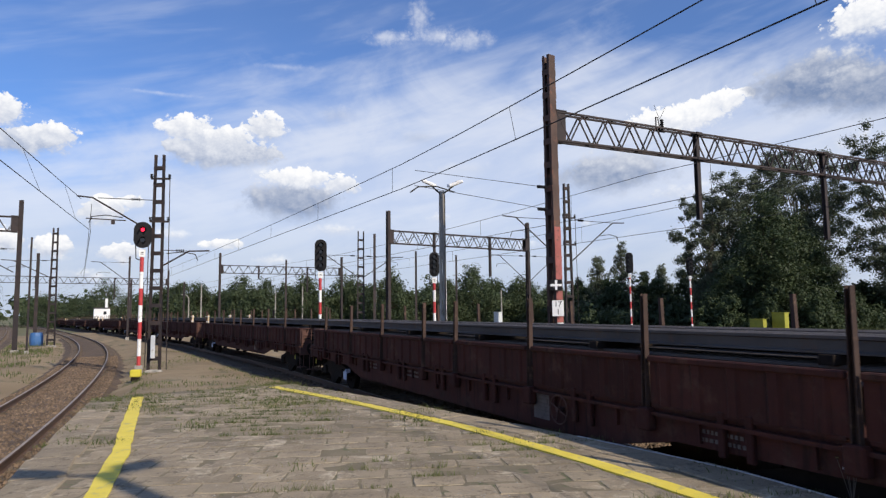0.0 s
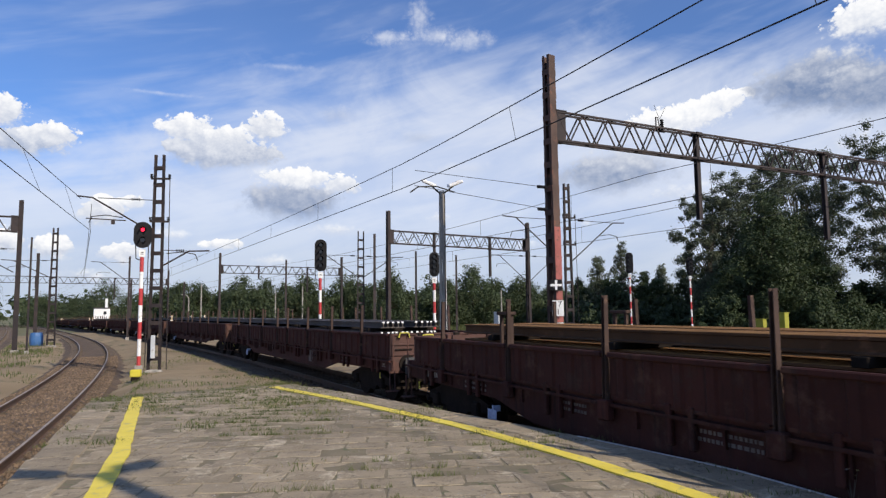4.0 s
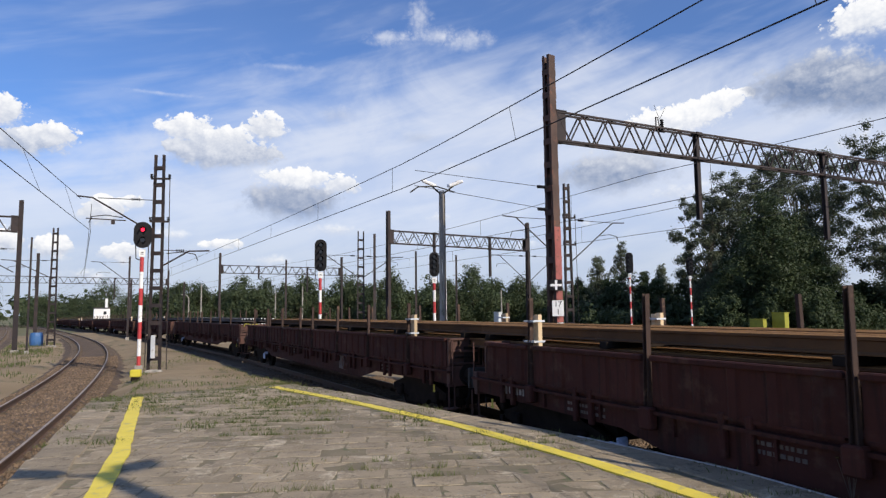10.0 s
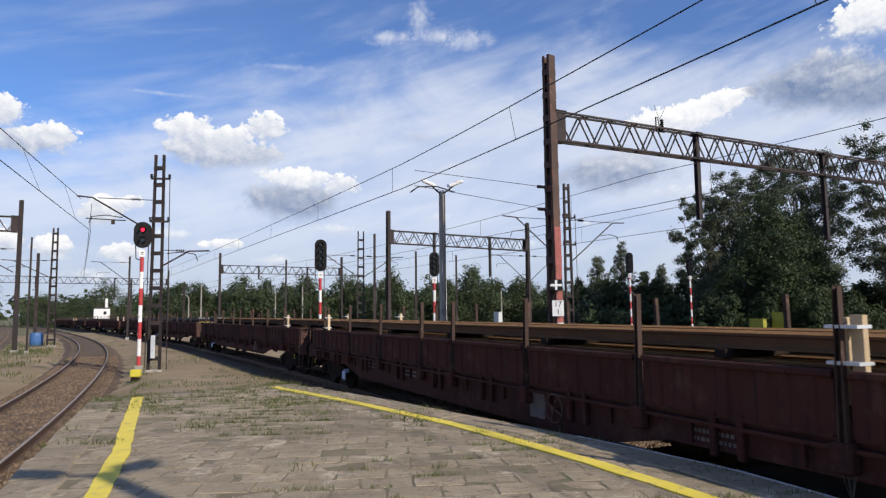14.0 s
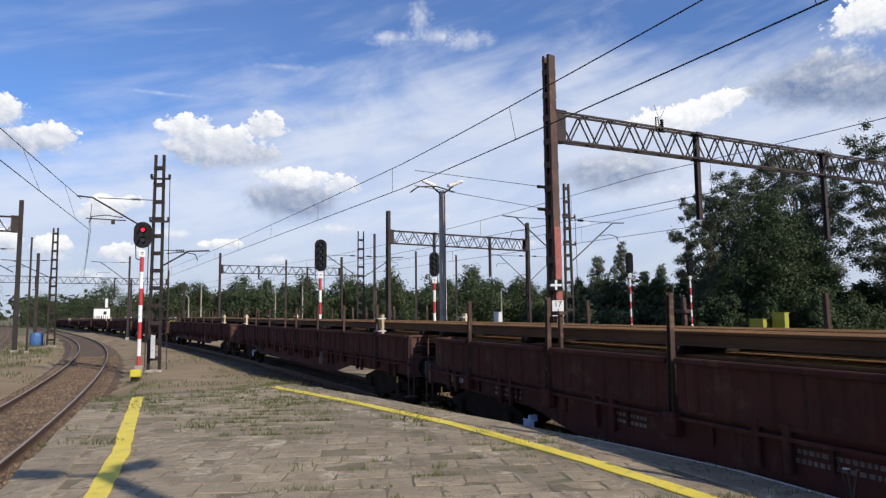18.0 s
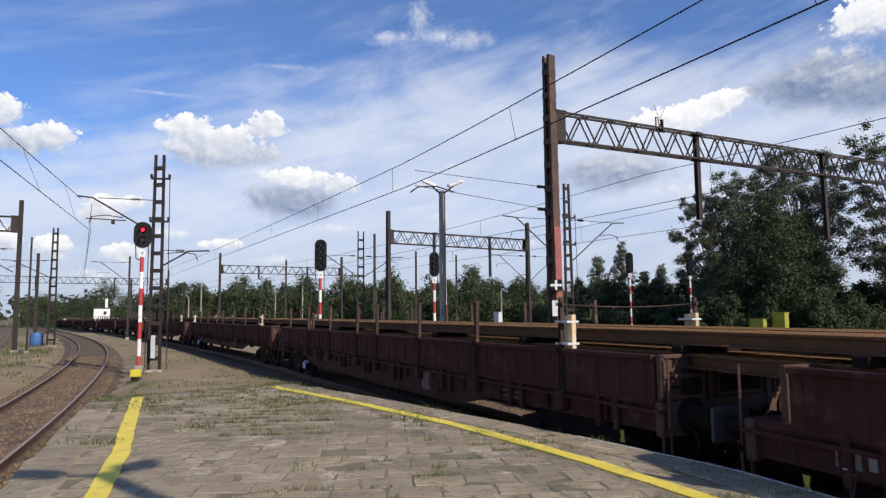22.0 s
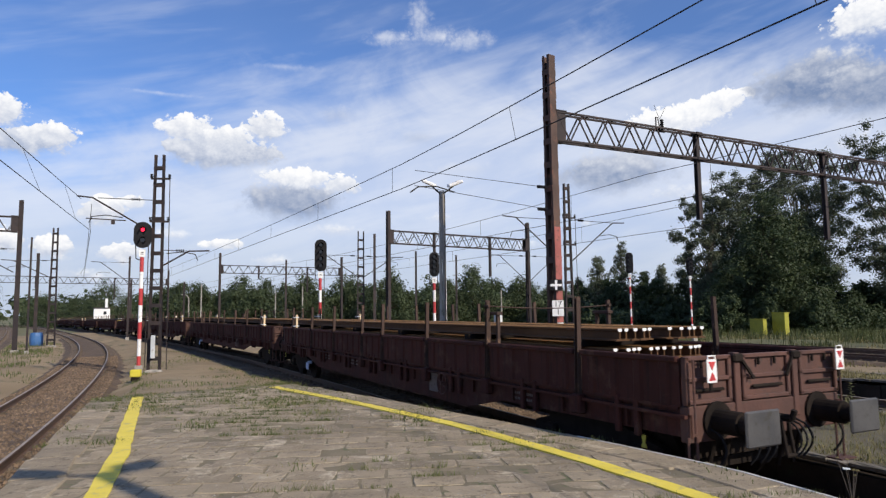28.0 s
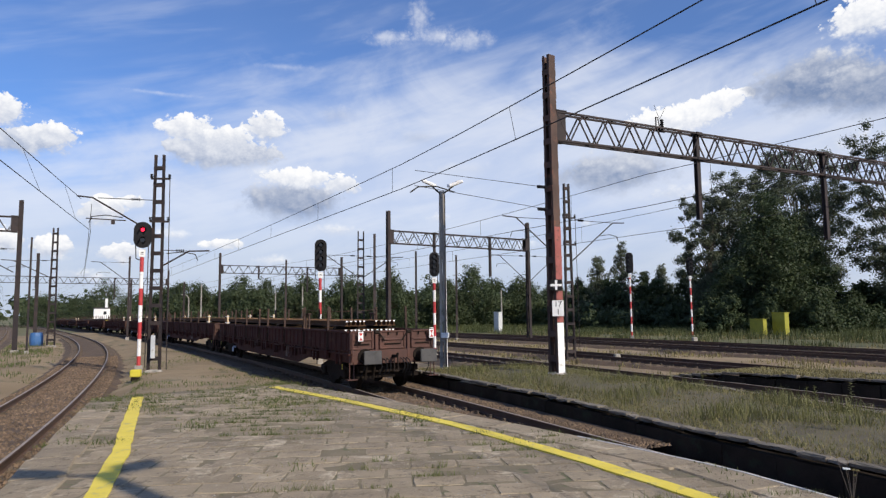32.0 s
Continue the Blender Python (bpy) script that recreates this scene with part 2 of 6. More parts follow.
def grimy(mt):
    """Vertical rain streaks and dusty rust over a wagon's paint."""
    nodes, links, m, mix, noi, step = node_kit(mt.node_tree)
    bsdf = nodes["Principled BSDF"]
    col = bsdf.inputs["Base Color"].links[0].from_socket
    coord = nodes.new("ShaderNodeTexCoord").outputs["Object"]
    squash = nodes.new("ShaderNodeMapping")
    squash.inputs["Scale"].default_value = (9.0, 9.0, 0.7)
    links.new(coord, squash.inputs[0])
    col = mix(m("MULTIPLY", step(noi(squash.outputs[0], 1.0, 5.0, 0.65), 0.48, 0.68), 0.7), col, (0.020, 0.011, 0.010))
    col = mix(m("MULTIPLY", step(noi(coord, 2.6, 6.0, 0.7), 0.52, 0.70), 0.55), col, (0.095, 0.052, 0.036))
    links.new(col, bsdf.inputs["Base Color"])


grimy(M_WAGON)
M_WEND = material("wagon_end_paint", (0.056, 0.025, 0.019), (0.10, 0.043, 0.031), 0.8, 0.0, scale=2.2, fine=18, bump=0.3, spread=0.2, third=(0.05, 0.030, 0.024))
M_FADED = material("faded_red_paint", (0.20, 0.055, 0.045), (0.32, 0.10, 0.085), 0.8, scale=2.5, fine=25, bump=0.2, spread=0.1, third=(0.11, 0.06, 0.045))
M_UNDER = material("greasy_running_gear", (0.011, 0.009, 0.008), (0.028, 0.021, 0.017), 0.9, 0.0, spec=0.1, scale=3, fine=30, bump=0.3, spread=0.3)
M_BUFFER = material("buffer_steel", (0.045, 0.045, 0.048), (0.085, 0.082, 0.08), 0.6, 0.3, scale=3, fine=30, bump=0.1, spread=0.1, third=(0.05, 0.045, 0.04))
# One rust in two tones: sides darkened as shade, tops brightened as sunlight.
M_LOAD = material("shaded_rail_rust", (0.065, 0.033, 0.016), (0.125, 0.064, 0.028), 0.85, 0.0, spec=0.25, scale=1.3, fine=30, bump=0.15, spread=0.35, third=(0.13, 0.065, 0.035))
M_LOADLIT = material("sunlit_rail_rust", (0.19, 0.088, 0.028), (0.31, 0.165, 0.058), 0.85, 0.0, spec=0.25, scale=1.3, fine=30, bump=0.15, spread=0.35, third=(0.15, 0.075, 0.038))
M_OLDRAIL = material("old_dark_rail", (0.05, 0.042, 0.038), (0.10, 0.085, 0.075), 0.75, 0.15, scale=1.3, fine=30, bump=0.15, spread=0.35, third=(0.11, 0.07, 0.045))
M_SAFETY = material("faded_yellow_paint", (0.42, 0.36, 0.04), (0.55, 0.48, 0.07), 0.7, scale=4, fine=30, bump=0.1, spread=0.1, third=(0.22, 0.18, 0.05))
M_TIMBER = material("pale_timber", (0.46, 0.33, 0.19), (0.64, 0.50, 0.32), 0.8, scale=2.5, fine=40, bump=0.2, spread=0.5)
M_CHALK = material("faded_lettering", (0.075, 0.058, 0.053), (0.15, 0.125, 0.115), 0.8, scale=6, fine=50, bump=0.0, spread=0.3)
M_GLASS = material("dark_lens", (0.02, 0.02, 0.02), (0.05, 0.04, 0.04), 0.15, scale=4, fine=30, bump=0.0, spread=0.1, coat=0.6)
M_REDGLOW = glow("lit_red_lens", (1.0, 0.015, 0.05), 3.0)
M_CABINET = material("grey_cabinet_paint", (0.45, 0.47, 0.49), (0.58, 0.60, 0.61), 0.6, scale=2, fine=20, bump=0.1, spread=0.1, third=(0.34, 0.33, 0.32))
M_YBOX = material("yellow_box_paint", (0.50, 0.42, 0.03), (0.62, 0.53, 0.06), 0.6, scale=2, fine=20, bump=0.1, spread=0.1)
# Darkened copy of the box yellow: the shade on the box fronts as colour.
M_YBOX_SHADE = material("shaded_yellow_box_paint", (0.25, 0.24, 0.018), (0.34, 0.32, 0.035), 0.7, scale=2, fine=20, bump=0.1, spread=0.1, third=(0.17, 0.16, 0.03))
M_BLUE = material("blue_plastic", (0.03, 0.10, 0.26), (0.06, 0.16, 0.36), 0.5, scale=2, fine=20, bump=0.05, spread=0.1)
M_PLASTER = material("white_plaster", (0.68, 0.68, 0.68), (0.80, 0.80, 0.79), 0.85, scale=1, fine=10, bump=0.1, spread=0.0)
M_ROOF = material("dark_roofing", (0.06, 0.05, 0.05), (0.10, 0.09, 0.085), 0.85, scale=1, fine=10, bump=0.2, spread=0.0)
M_PANE = material("window_glass", (0.02, 0.025, 0.03), (0.04, 0.045, 0.05), 0.1, scale=1, fine=10, bump=0.0, spread=0.1, coat=0.5)
M_PALE = material("pale_concrete", (0.42, 0.41, 0.39), (0.56, 0.55, 0.53), 0.85, scale=2, fine=25, bump=0.3, spread=0.1, third=(0.30, 0.29, 0.27))
M_BARK = material("bark", (0.07, 0.055, 0.042), (0.14, 0.115, 0.09), 0.95, scale=4, fine=20, bump=0.6, spread=0.3)
M_LEAF = leaf_material("broad_leaf", (0.030, 0.046, 0.019), (0.066, 0.090, 0.040))
M_LEAF2 = leaf_material("grey_willow_leaf", (0.060, 0.075, 0.046), (0.125, 0.145, 0.093))
M_LEAF3 = leaf_material("far_wood_leaf", (0.042, 0.062, 0.028), (0.090, 0.114, 0.053), 0.45, 0.4)
M_GRASS = leaf_material("meadow_grass", (0.075, 0.098, 0.028), (0.155, 0.165, 0.062))
M_SWARD = leaf_material("sunburnt_grass", (0.110, 0.115, 0.040), (0.205, 0.195, 0.082))
M_BANK = leaf_material("bank_grass", (0.052, 0.070, 0.022), (0.110, 0.120, 0.048))
M_DRY = leaf_material("dry_grass", (0.17, 0.145, 0.062), (0.29, 0.25, 0.115))
M_SOIL = material("grassy_soil", (0.068, 0.058, 0.034), (0.125, 0.104, 0.063), 0.97, scale=0.9, fine=14, bump=0.7, spread=0.0, third=(0.085, 0.088, 0.040))
M_GROUND = material("grassy_ground", (0.075, 0.08, 0.032), (0.15, 0.14, 0.062), 0.97, scale=0.15, fine=8, bump=0.5, spread=0.0, third=(0.20, 0.155, 0.09))


# ---- helpers for meshes ----
def box(bm, c, size, rz=0.0, rx=0.0, ry=0.0, bevel=0.0):
    m = pose(*c, rx, ry, rz) @ Matrix.Diagonal((*size, 1))
    made = bmesh.ops.create_cube(bm, size=1.0, matrix=m)["verts"]
    if bevel:
        edges = list({e for v in made for e in v.link_edges})
        bmesh.ops.bevel(bm, geom=edges, offset=bevel, segments=1, affect="EDGES")
    return made


def rod(bm, a, b, r, r2=None, seg=8):
    a, b = Vector(a), Vector(b)
    d = b - a
    m = Matrix.Translation((a + b) / 2) @ d.to_track_quat("Z", "Y").to_matrix().to_4x4()
    bmesh.ops.create_cone(bm, cap_ends=True, segments=seg, radius1=r, radius2=r if r2 is None else r2, depth=d.length, matrix=m)


def bar(bm, a, b, w, h):
    """A straight bar of rectangular section from a to b."""
    a, b = Vector(a), Vector(b)
    d = b - a
    m = Matrix.Translation((a + b) / 2) @ d.to_track_quat("Y", "Z").to_matrix().to_4x4() @ Matrix.Diagonal((w, d.length, h, 1))
    bmesh.ops.create_cube(bm, size=1.0, matrix=m)


def prism(bm, outline, axis_a, axis_b, out):
    """Extrudes a closed outline, given in two axes from an origin, along the vector out."""
    o, a, b, out = Vector(axis_a[0]), Vector(axis_a[1]), Vector(axis_b), Vector(out)
    lo = [bm.verts.new(o + a * u + b * v) for u, v in outline]
    hi = [bm.verts.new(o + a * u + b * v + out) for u, v in outline]
    n = len(outline)
    bm.faces.new(lo[::-1]), bm.faces.new(hi)
    for k in range(n):
        bm.faces.new((lo[k], lo[(k + 1) % n], hi[(k + 1) % n], hi[k]))


def sweep(bm, profile, path, closed=True):
    """Sweeps a profile (across, up) along a path of (position, unit vector across)."""
    rings = []
    for p, across in path:
        rings.append([bm.verts.new((p[0] + across[0] * u, p[1] + across[1] * u, p[2] + v)) for u, v in profile])
    n = len(profile)
    for r0, r1 in zip(rings, rings[1:]):
        for k in range(n if closed else n - 1):
            bm.faces.new((r0[k], r0[(k + 1) % n], r1[(k + 1) % n], r1[k]))
    if closed:
        bm.faces.new(rings[0][::-1]), bm.faces.new(rings[-1])


def finish(name, bm, mat, smooth=False):
    bmesh.ops.recalc_face_normals(bm, faces=bm.faces[:])
    me = bpy.data.meshes.new(name)
    bm.to_mesh(me)
    bm.free()
    me.materials.append(mat)
    if smooth:
        for p in me.polygons:
            p.use_smooth = True
    return me


def part(name, bm, mat, parent=None, label="", smooth=False, at=None):
    me = bm if isinstance(bm, bpy.types.Mesh) else finish(name, bm, mat, smooth)
    ob = new(name, me)
    if parent is not None:
        ob.parent = parent
    if at is not None:
        ob.matrix_basis = at
    if label:
        ob["label"] = label
    return ob


def thing(name, m, label, category, group="", kind=""):
    ob = new(name)
    ob.empty_display_size = 0.2
    ob.matrix_basis = m
    return tagged(ob, label, category, group, kind)


def mesh_from(name, verts, faces, mat):
    me = bpy.data.meshes.new(name)
    me.from_pydata(verts, [], faces)
    me.materials.append(mat)
    return me


def tube(bm, pts, r, seg=5):
    """One unbroken round wire through points that run roughly level."""
    pts = [Vector(p) for p in pts]
    path = []
    for k, p in enumerate(pts):
        d = pts[min(k + 1, len(pts) - 1)] - pts[max(k - 1, 0)]
        n = math.hypot(d.x, d.y)
        path.append((p, (d.y / n, -d.x / n)))
    sweep(bm, [(r * math.cos(2 * math.pi * k / seg), r * math.sin(2 * math.pi * k / seg)) for k in range(seg)], path)


# ---- the lines of the tracks ----
def dip(y):
    """The yard falls gently away in the distance."""
    return -0.006 * min(max(0.0, y - 50.0), 250.0)


class Line:
    """A track's centre line: heading to the left of the view (radians) over the distance along it."""

    def __init__(self, origin, bends, rail_z, back=60.0, ahead=330.0, step=0.5):
        self.s = np.arange(-back, ahead + step, step)
        self.h = np.interp(self.s, [b[0] for b in bends], [b[1] for b in bends])
        x, y = np.cumsum(-np.sin(self.h)) * step, np.cumsum(np.cos(self.h)) * step
        k = int(round(back / step))
        self.x, self.y, self.rail_z = x - x[k] + origin[0], y - y[k] + origin[1], rail_z

    def at(self, s, offset=0.0):
        x, y, h = (float(np.interp(s, self.s, v)) for v in (self.x, self.y, self.h))
        x, y = x + math.cos(h) * offset, y + math.sin(h) * offset
        return Vector((x, y, self.rail_z + dip(y))), h

    def path(self, s0, s1, step, offset=0.0, dz=0.0):
        out = []
        for s in np.arange(s0, s1 + step * 0.5, step):
            p, h = self.at(float(s), offset)
            out.append(((p.x, p.y, p.z + dz), (math.cos(h), math.sin(h))))
        return out


MAIN = Line((4.10, 7.28), [(-60, 0.40), (0, 0.425), (8, 0.44), (14, 0.475), (22, 0.50), (32, 0.53), (50, 0.555), (75, 0.575), (120, 0.59), (330, 0.60)], 0.0)
SIDE = Line((-7.37, 9.74), [(-60, 0.33), (0, 0.372), (3, 0.385), (8, 0.404), (16, 0.43), (26, 0.463), (42, 0.522), (62, 0.562), (85, 0.58), (150, 0.59), (330, 0.60)], 0.1)

RAIL = [(-0.07, -0.172), (0.07, -0.172), (0.07, -0.158), (0.012, -0.14), (0.012, -0.045), (0.036, -0.034), (0.036, -0.006), (0.030, 0.0), (-0.030, 0.0), (-0.036, -0.006), (-0.036, -0.034), (-0.012, -0.045), (-0.012, -0.14), (-0.07, -0.158)]


def stone_mesh(name, count, rng, place, size=1.0, mat=None):
    """Loose ballast stones, as squashed little octahedra at the places that place() gives."""
    v, f = [], []
    for _ in range(count):
        x, y, z = place()
        r = rng.uniform(0.02, 0.05) * size
        o = len(v)
        q = [(r * rng.uniform(0.7, 1.3), 0, 0), (0, r * rng.uniform(0.7, 1.3), 0), (-r * rng.uniform(0.7, 1.3), 0, 0), (0, -r * rng.uniform(0.7, 1.3), 0), (0, 0, r * rng.uniform(0.6, 1.1)), (0, 0, -r * 0.4)]
        a = rng.uniform(0, 6.3)
        ca, sa = math.cos(a), math.sin(a)
        v += [(x + p[0] * ca - p[1] * sa, y + p[0] * sa + p[1] * ca, z + p[2]) for p in q]
        f += [(o, o + 1, o + 4), (o + 1, o + 2, o + 4), (o + 2, o + 3, o + 4), (o + 3, o, o + 4)]
    return mesh_from(name, v, f, mat or M_STONE)


def build_track(line, offset, s0, s1, label, near=None, shine=True, bed=-0.185, wide=2.1):
    """Ballast bed, two rails with polished heads, and sleepers; near: the stretch whose sleepers are single parts."""
    track = thing("railway_track", Matrix.Identity(4), label, "railway track", "tracks of the yard", "structure")
    bm = bmesh.new()
    sweep(bm, [(-wide, -0.42), (0.65 - wide, bed - 0.015), (-0.6, bed), (0.6, bed), (wide - 0.65, bed - 0.015), (wide, -0.42)], line.path(s0, s1, 2.0, offset), closed=False)
    part("ballast_bed", bm, M_BALLAST, track, "brown rust-stained crushed stone")
    for side in (-1, 1):
        bm = bmesh.new()
        sweep(bm, RAIL, line.path(s0, s1, 1.5, offset + side * 0.7535))
        rail = part("rail", bm, M_RAIL, track)
        if shine:
            bm = bmesh.new()
            sweep(bm, [(-0.026, 0.0005), (0.026, 0.0005), (0.024, 0.003), (-0.024, 0.003)], line.path(s0, s1, 1.5, offset + side * 0.7535))
            part("running_surface", bm, M_HEAD, rail, "polished steel band on top")
    bm = bmesh.new()
    box(bm, (0, 0, -0.245), (2.5, 0.24, 0.14), bevel=0.015)
    for k in (-1, 1):
        box(bm, (k * 0.7535, 0, -0.165), (0.34, 0.17, 0.03))
        box(bm, (k * 0.7535 + 0.11, 0, -0.14), (0.06, 0.1, 0.05))
        box(bm, (k * 0.7535 - 0.11, 0, -0.14), (0.06, 0.1, 0.05))
    one = finish("sleeper", bm, M_SLEEPER)
    s, v, f = s0 + 0.3, [], []
    base = [tuple(q.co) for q in one.vertices]
    polys = [tuple(q.vertices) for q in one.polygons]
    while s < min(s1, s0 + 170):
        p, h = line.at(s, offset)
        m = pose(p.x, p.y, p.z, 0, 0, math.degrees(h))
        if near and near[0] <= s <= near[1]:
            part("sleeper", one, M_SLEEPER, track, at=m)
        else:
            o = len(v)
            v += [tuple(m @ Vector(q)) for q in base]
            f += [tuple(k + o for k in q) for q in polys]
        s += 0.62
    if v:
        tagged(part("sleepers", mesh_from("sleepers", v, f, M_SLEEPER), M_SLEEPER, track), "row of dark sleepers", kind="stuff")
    return track


def side_of(line, x, y):
    """Signed distance of a place to the right of a line."""
    k = int(np.argmin((line.x - x) ** 2 + (line.y - y) ** 2))
    return (x - line.x[k]) * math.cos(line.h[k]) + (y - line.y[k]) * math.sin(line.h[k])


# ---- ground ----
PLATFORM_Z = 0.68


def ground_z(x, y):
    z = -0.33 + dip(y)
    if -60 < x < 60 and -30 < y < 240:
        right, left = side_of(MAIN, x, y), side_of(SIDE, x, y)
        if right < -1.7 and left > 1.5:                      # trodden strip between the two curves, rising to the platform's end
            k = min(1.0, (-1.7 - right) / 0.9) * min(1.0, (left - 1.5) / 0.8)
            up = 0.36 if y > 24 else 0.36 + (24 - max(y, 14)) * 0.055
            z += up * k * max(0.0, min(1.0, (150 - y) / 60))
        if right > 31:                                       # bank beyond the last track
            z += min(0.30, (right - 31) * 0.06)
        if left < -2.3 and left > -5.4:
            z += 0.22
    return z


def build_ground():
    xs = np.concatenate([[-3000, -1200, -500, -250, -150], np.arange(-110, -40, 5), np.arange(-40, 30, 1.0), np.arange(30, 90, 4), [110, 150, 250, 500, 1200, 3000]])
    ys = np.concatenate([[-2500, -600, -150, -60, -30, -15], np.arange(-8, 60, 1.0), np.arange(60, 120, 3), np.arange(120, 320, 12), [360, 450, 700, 1500, 4000]])
    v = [(float(x), float(y), ground_z(float(x), float(y)) + 0.035 * noise.noise(Vector((x * 0.4, y * 0.4, 0)))) for y in ys for x in xs]
    n = len(xs)
    f = [(j * n + i, j * n + i + 1, (j + 1) * n + i + 1, (j + 1) * n + i) for j in range(len(ys) - 1) for i in range(n - 1)]
    me = mesh_from("ground", v, f, M_DIRT)
    me.materials.append(M_GROUND)
    for p in me.polygons:
        c = p.center
        p.material_index = 1 if c.y > 110 or c.x > 28 or c.x < -62 or (abs(c.x) < 60 and side_of(MAIN, c.x, c.y) > 30) else 0
        p.use_smooth = True
    tagged(part("ground", me, M_DIRT), "brown trampled dirt with patches of low weeds", "ground", kind="structure")


build_ground()
for off, s1, lab, near in ((0.0, 300, "curved running track with rusty rails on brown ballast", None),):
    build_track(MAIN, off, -45, s1, lab, near=(-4, 14))
build_track(SIDE, 0.0, -20, 300, "single curved track with polished rails on weedy ballast", near=(-8, 40), bed=-0.166, wide=1.75)
build_track(SIDE, -7.4, -20, 300, "siding on dark ballast beside a steel mast")
build_track(SIDE, -12.0, -20, 300, "outer siding with dull rusty rails")
build_track(MAIN, 9.0, -40, 200, "platform track sunk between two overgrown platforms")
build_track(MAIN, 15.2, -40, 200, "yard track in pale dry grass", shine=False)
build_track(MAIN, 24.2, -40, 200, "yard track below a grassy bank", shine=False)
build_track(MAIN, 28.7, -40, 200, "rearmost yard track below a grassy bank", shine=False)

# ---- platforms ----
RIGHT_EDGE = [(7.55, -4.0), (5.62, 0.0), (4.20, 3.2), (3.21, 5.78), (2.86, 6.64), (1.95, 8.03), (1.25, 9.06), (0.53, 9.96), (-0.88, 11.85), (-2.13, 13.36), (-2.88, 14.21), (-3.72, 15.18)]
LEFT_EDGE = [(-0.9, -4.0), (-2.3, 0.0), (-3.45, 4.0), (-4.14, 6.25), (-4.43, 6.90), (-4.70, 7.63), (-5.36, 9.17), (-5.88, 10.5), (-6.80, 12.8)]
RIGHT_LINE = [(4.8, 0.0), (3.3, 3.2), (2.17, 5.70), (1.91, 6.26), (1.54, 6.99), (1.08, 7.80), (0.60, 8.62), (0.08, 9.46), (-0.80, 10.66), (-1.94, 12.17), (-3.77, 14.40)]
LEFT_LINE = [(-1.1, 0.5), (-2.2, 3.5), (-3.08, 5.90), (-3.75, 7.70), (-4.58, 9.60), (-6.01, 12.99)]


def resample(pts, step):
    """Points at an even step along a polyline, each with its unit direction."""
    out, left = [], 0.0
    for (x0, y0), (x1, y1) in zip(pts, pts[1:]):
        d = math.hypot(x1 - x0, y1 - y0)
        while left < d:
            out.append((x0 + (x1 - x0) * left / d, y0 + (y1 - y0) * left / d, (x1 - x0) / d, (y1 - y0) / d))
            left += step
        left -= d
    return out


def inside(poly, x, y):
    hit = False
    for (x0, y0), (x1, y1) in zip(poly, poly[1:] + poly[:1]):
        if (y0 > y) != (y1 > y) and x < (x1 - x0) * (y - y0) / (y1 - y0) + x0:
            hit = not hit
    return hit


def strip(pts, half, z, thick):
    """A thin band along a polyline."""
    bm = bmesh.new()
    path = [((x, y, z), (dy, -dx)) for x, y, dx, dy in resample(pts, 0.25)]
    rng = random.Random(5)
    rings = []
    for p, a in path:
        w0, w1 = half * rng.uniform(0.88, 1.08), half * rng.uniform(0.88, 1.08)
        rings.append([bm.verts.new((p[0] + a[0] * u, p[1] + a[1] * u, p[2] + w)) for u, w in ((-w0, 0), (w1, 0), (w1, thick), (-w0, thick))])
    for r0, r1 in zip(rings, rings[1:]):
        for k in range(4):
            bm.faces.new((r0[k], r0[(k + 1) % 4], r1[(k + 1) % 4], r1[k]))
    return bm


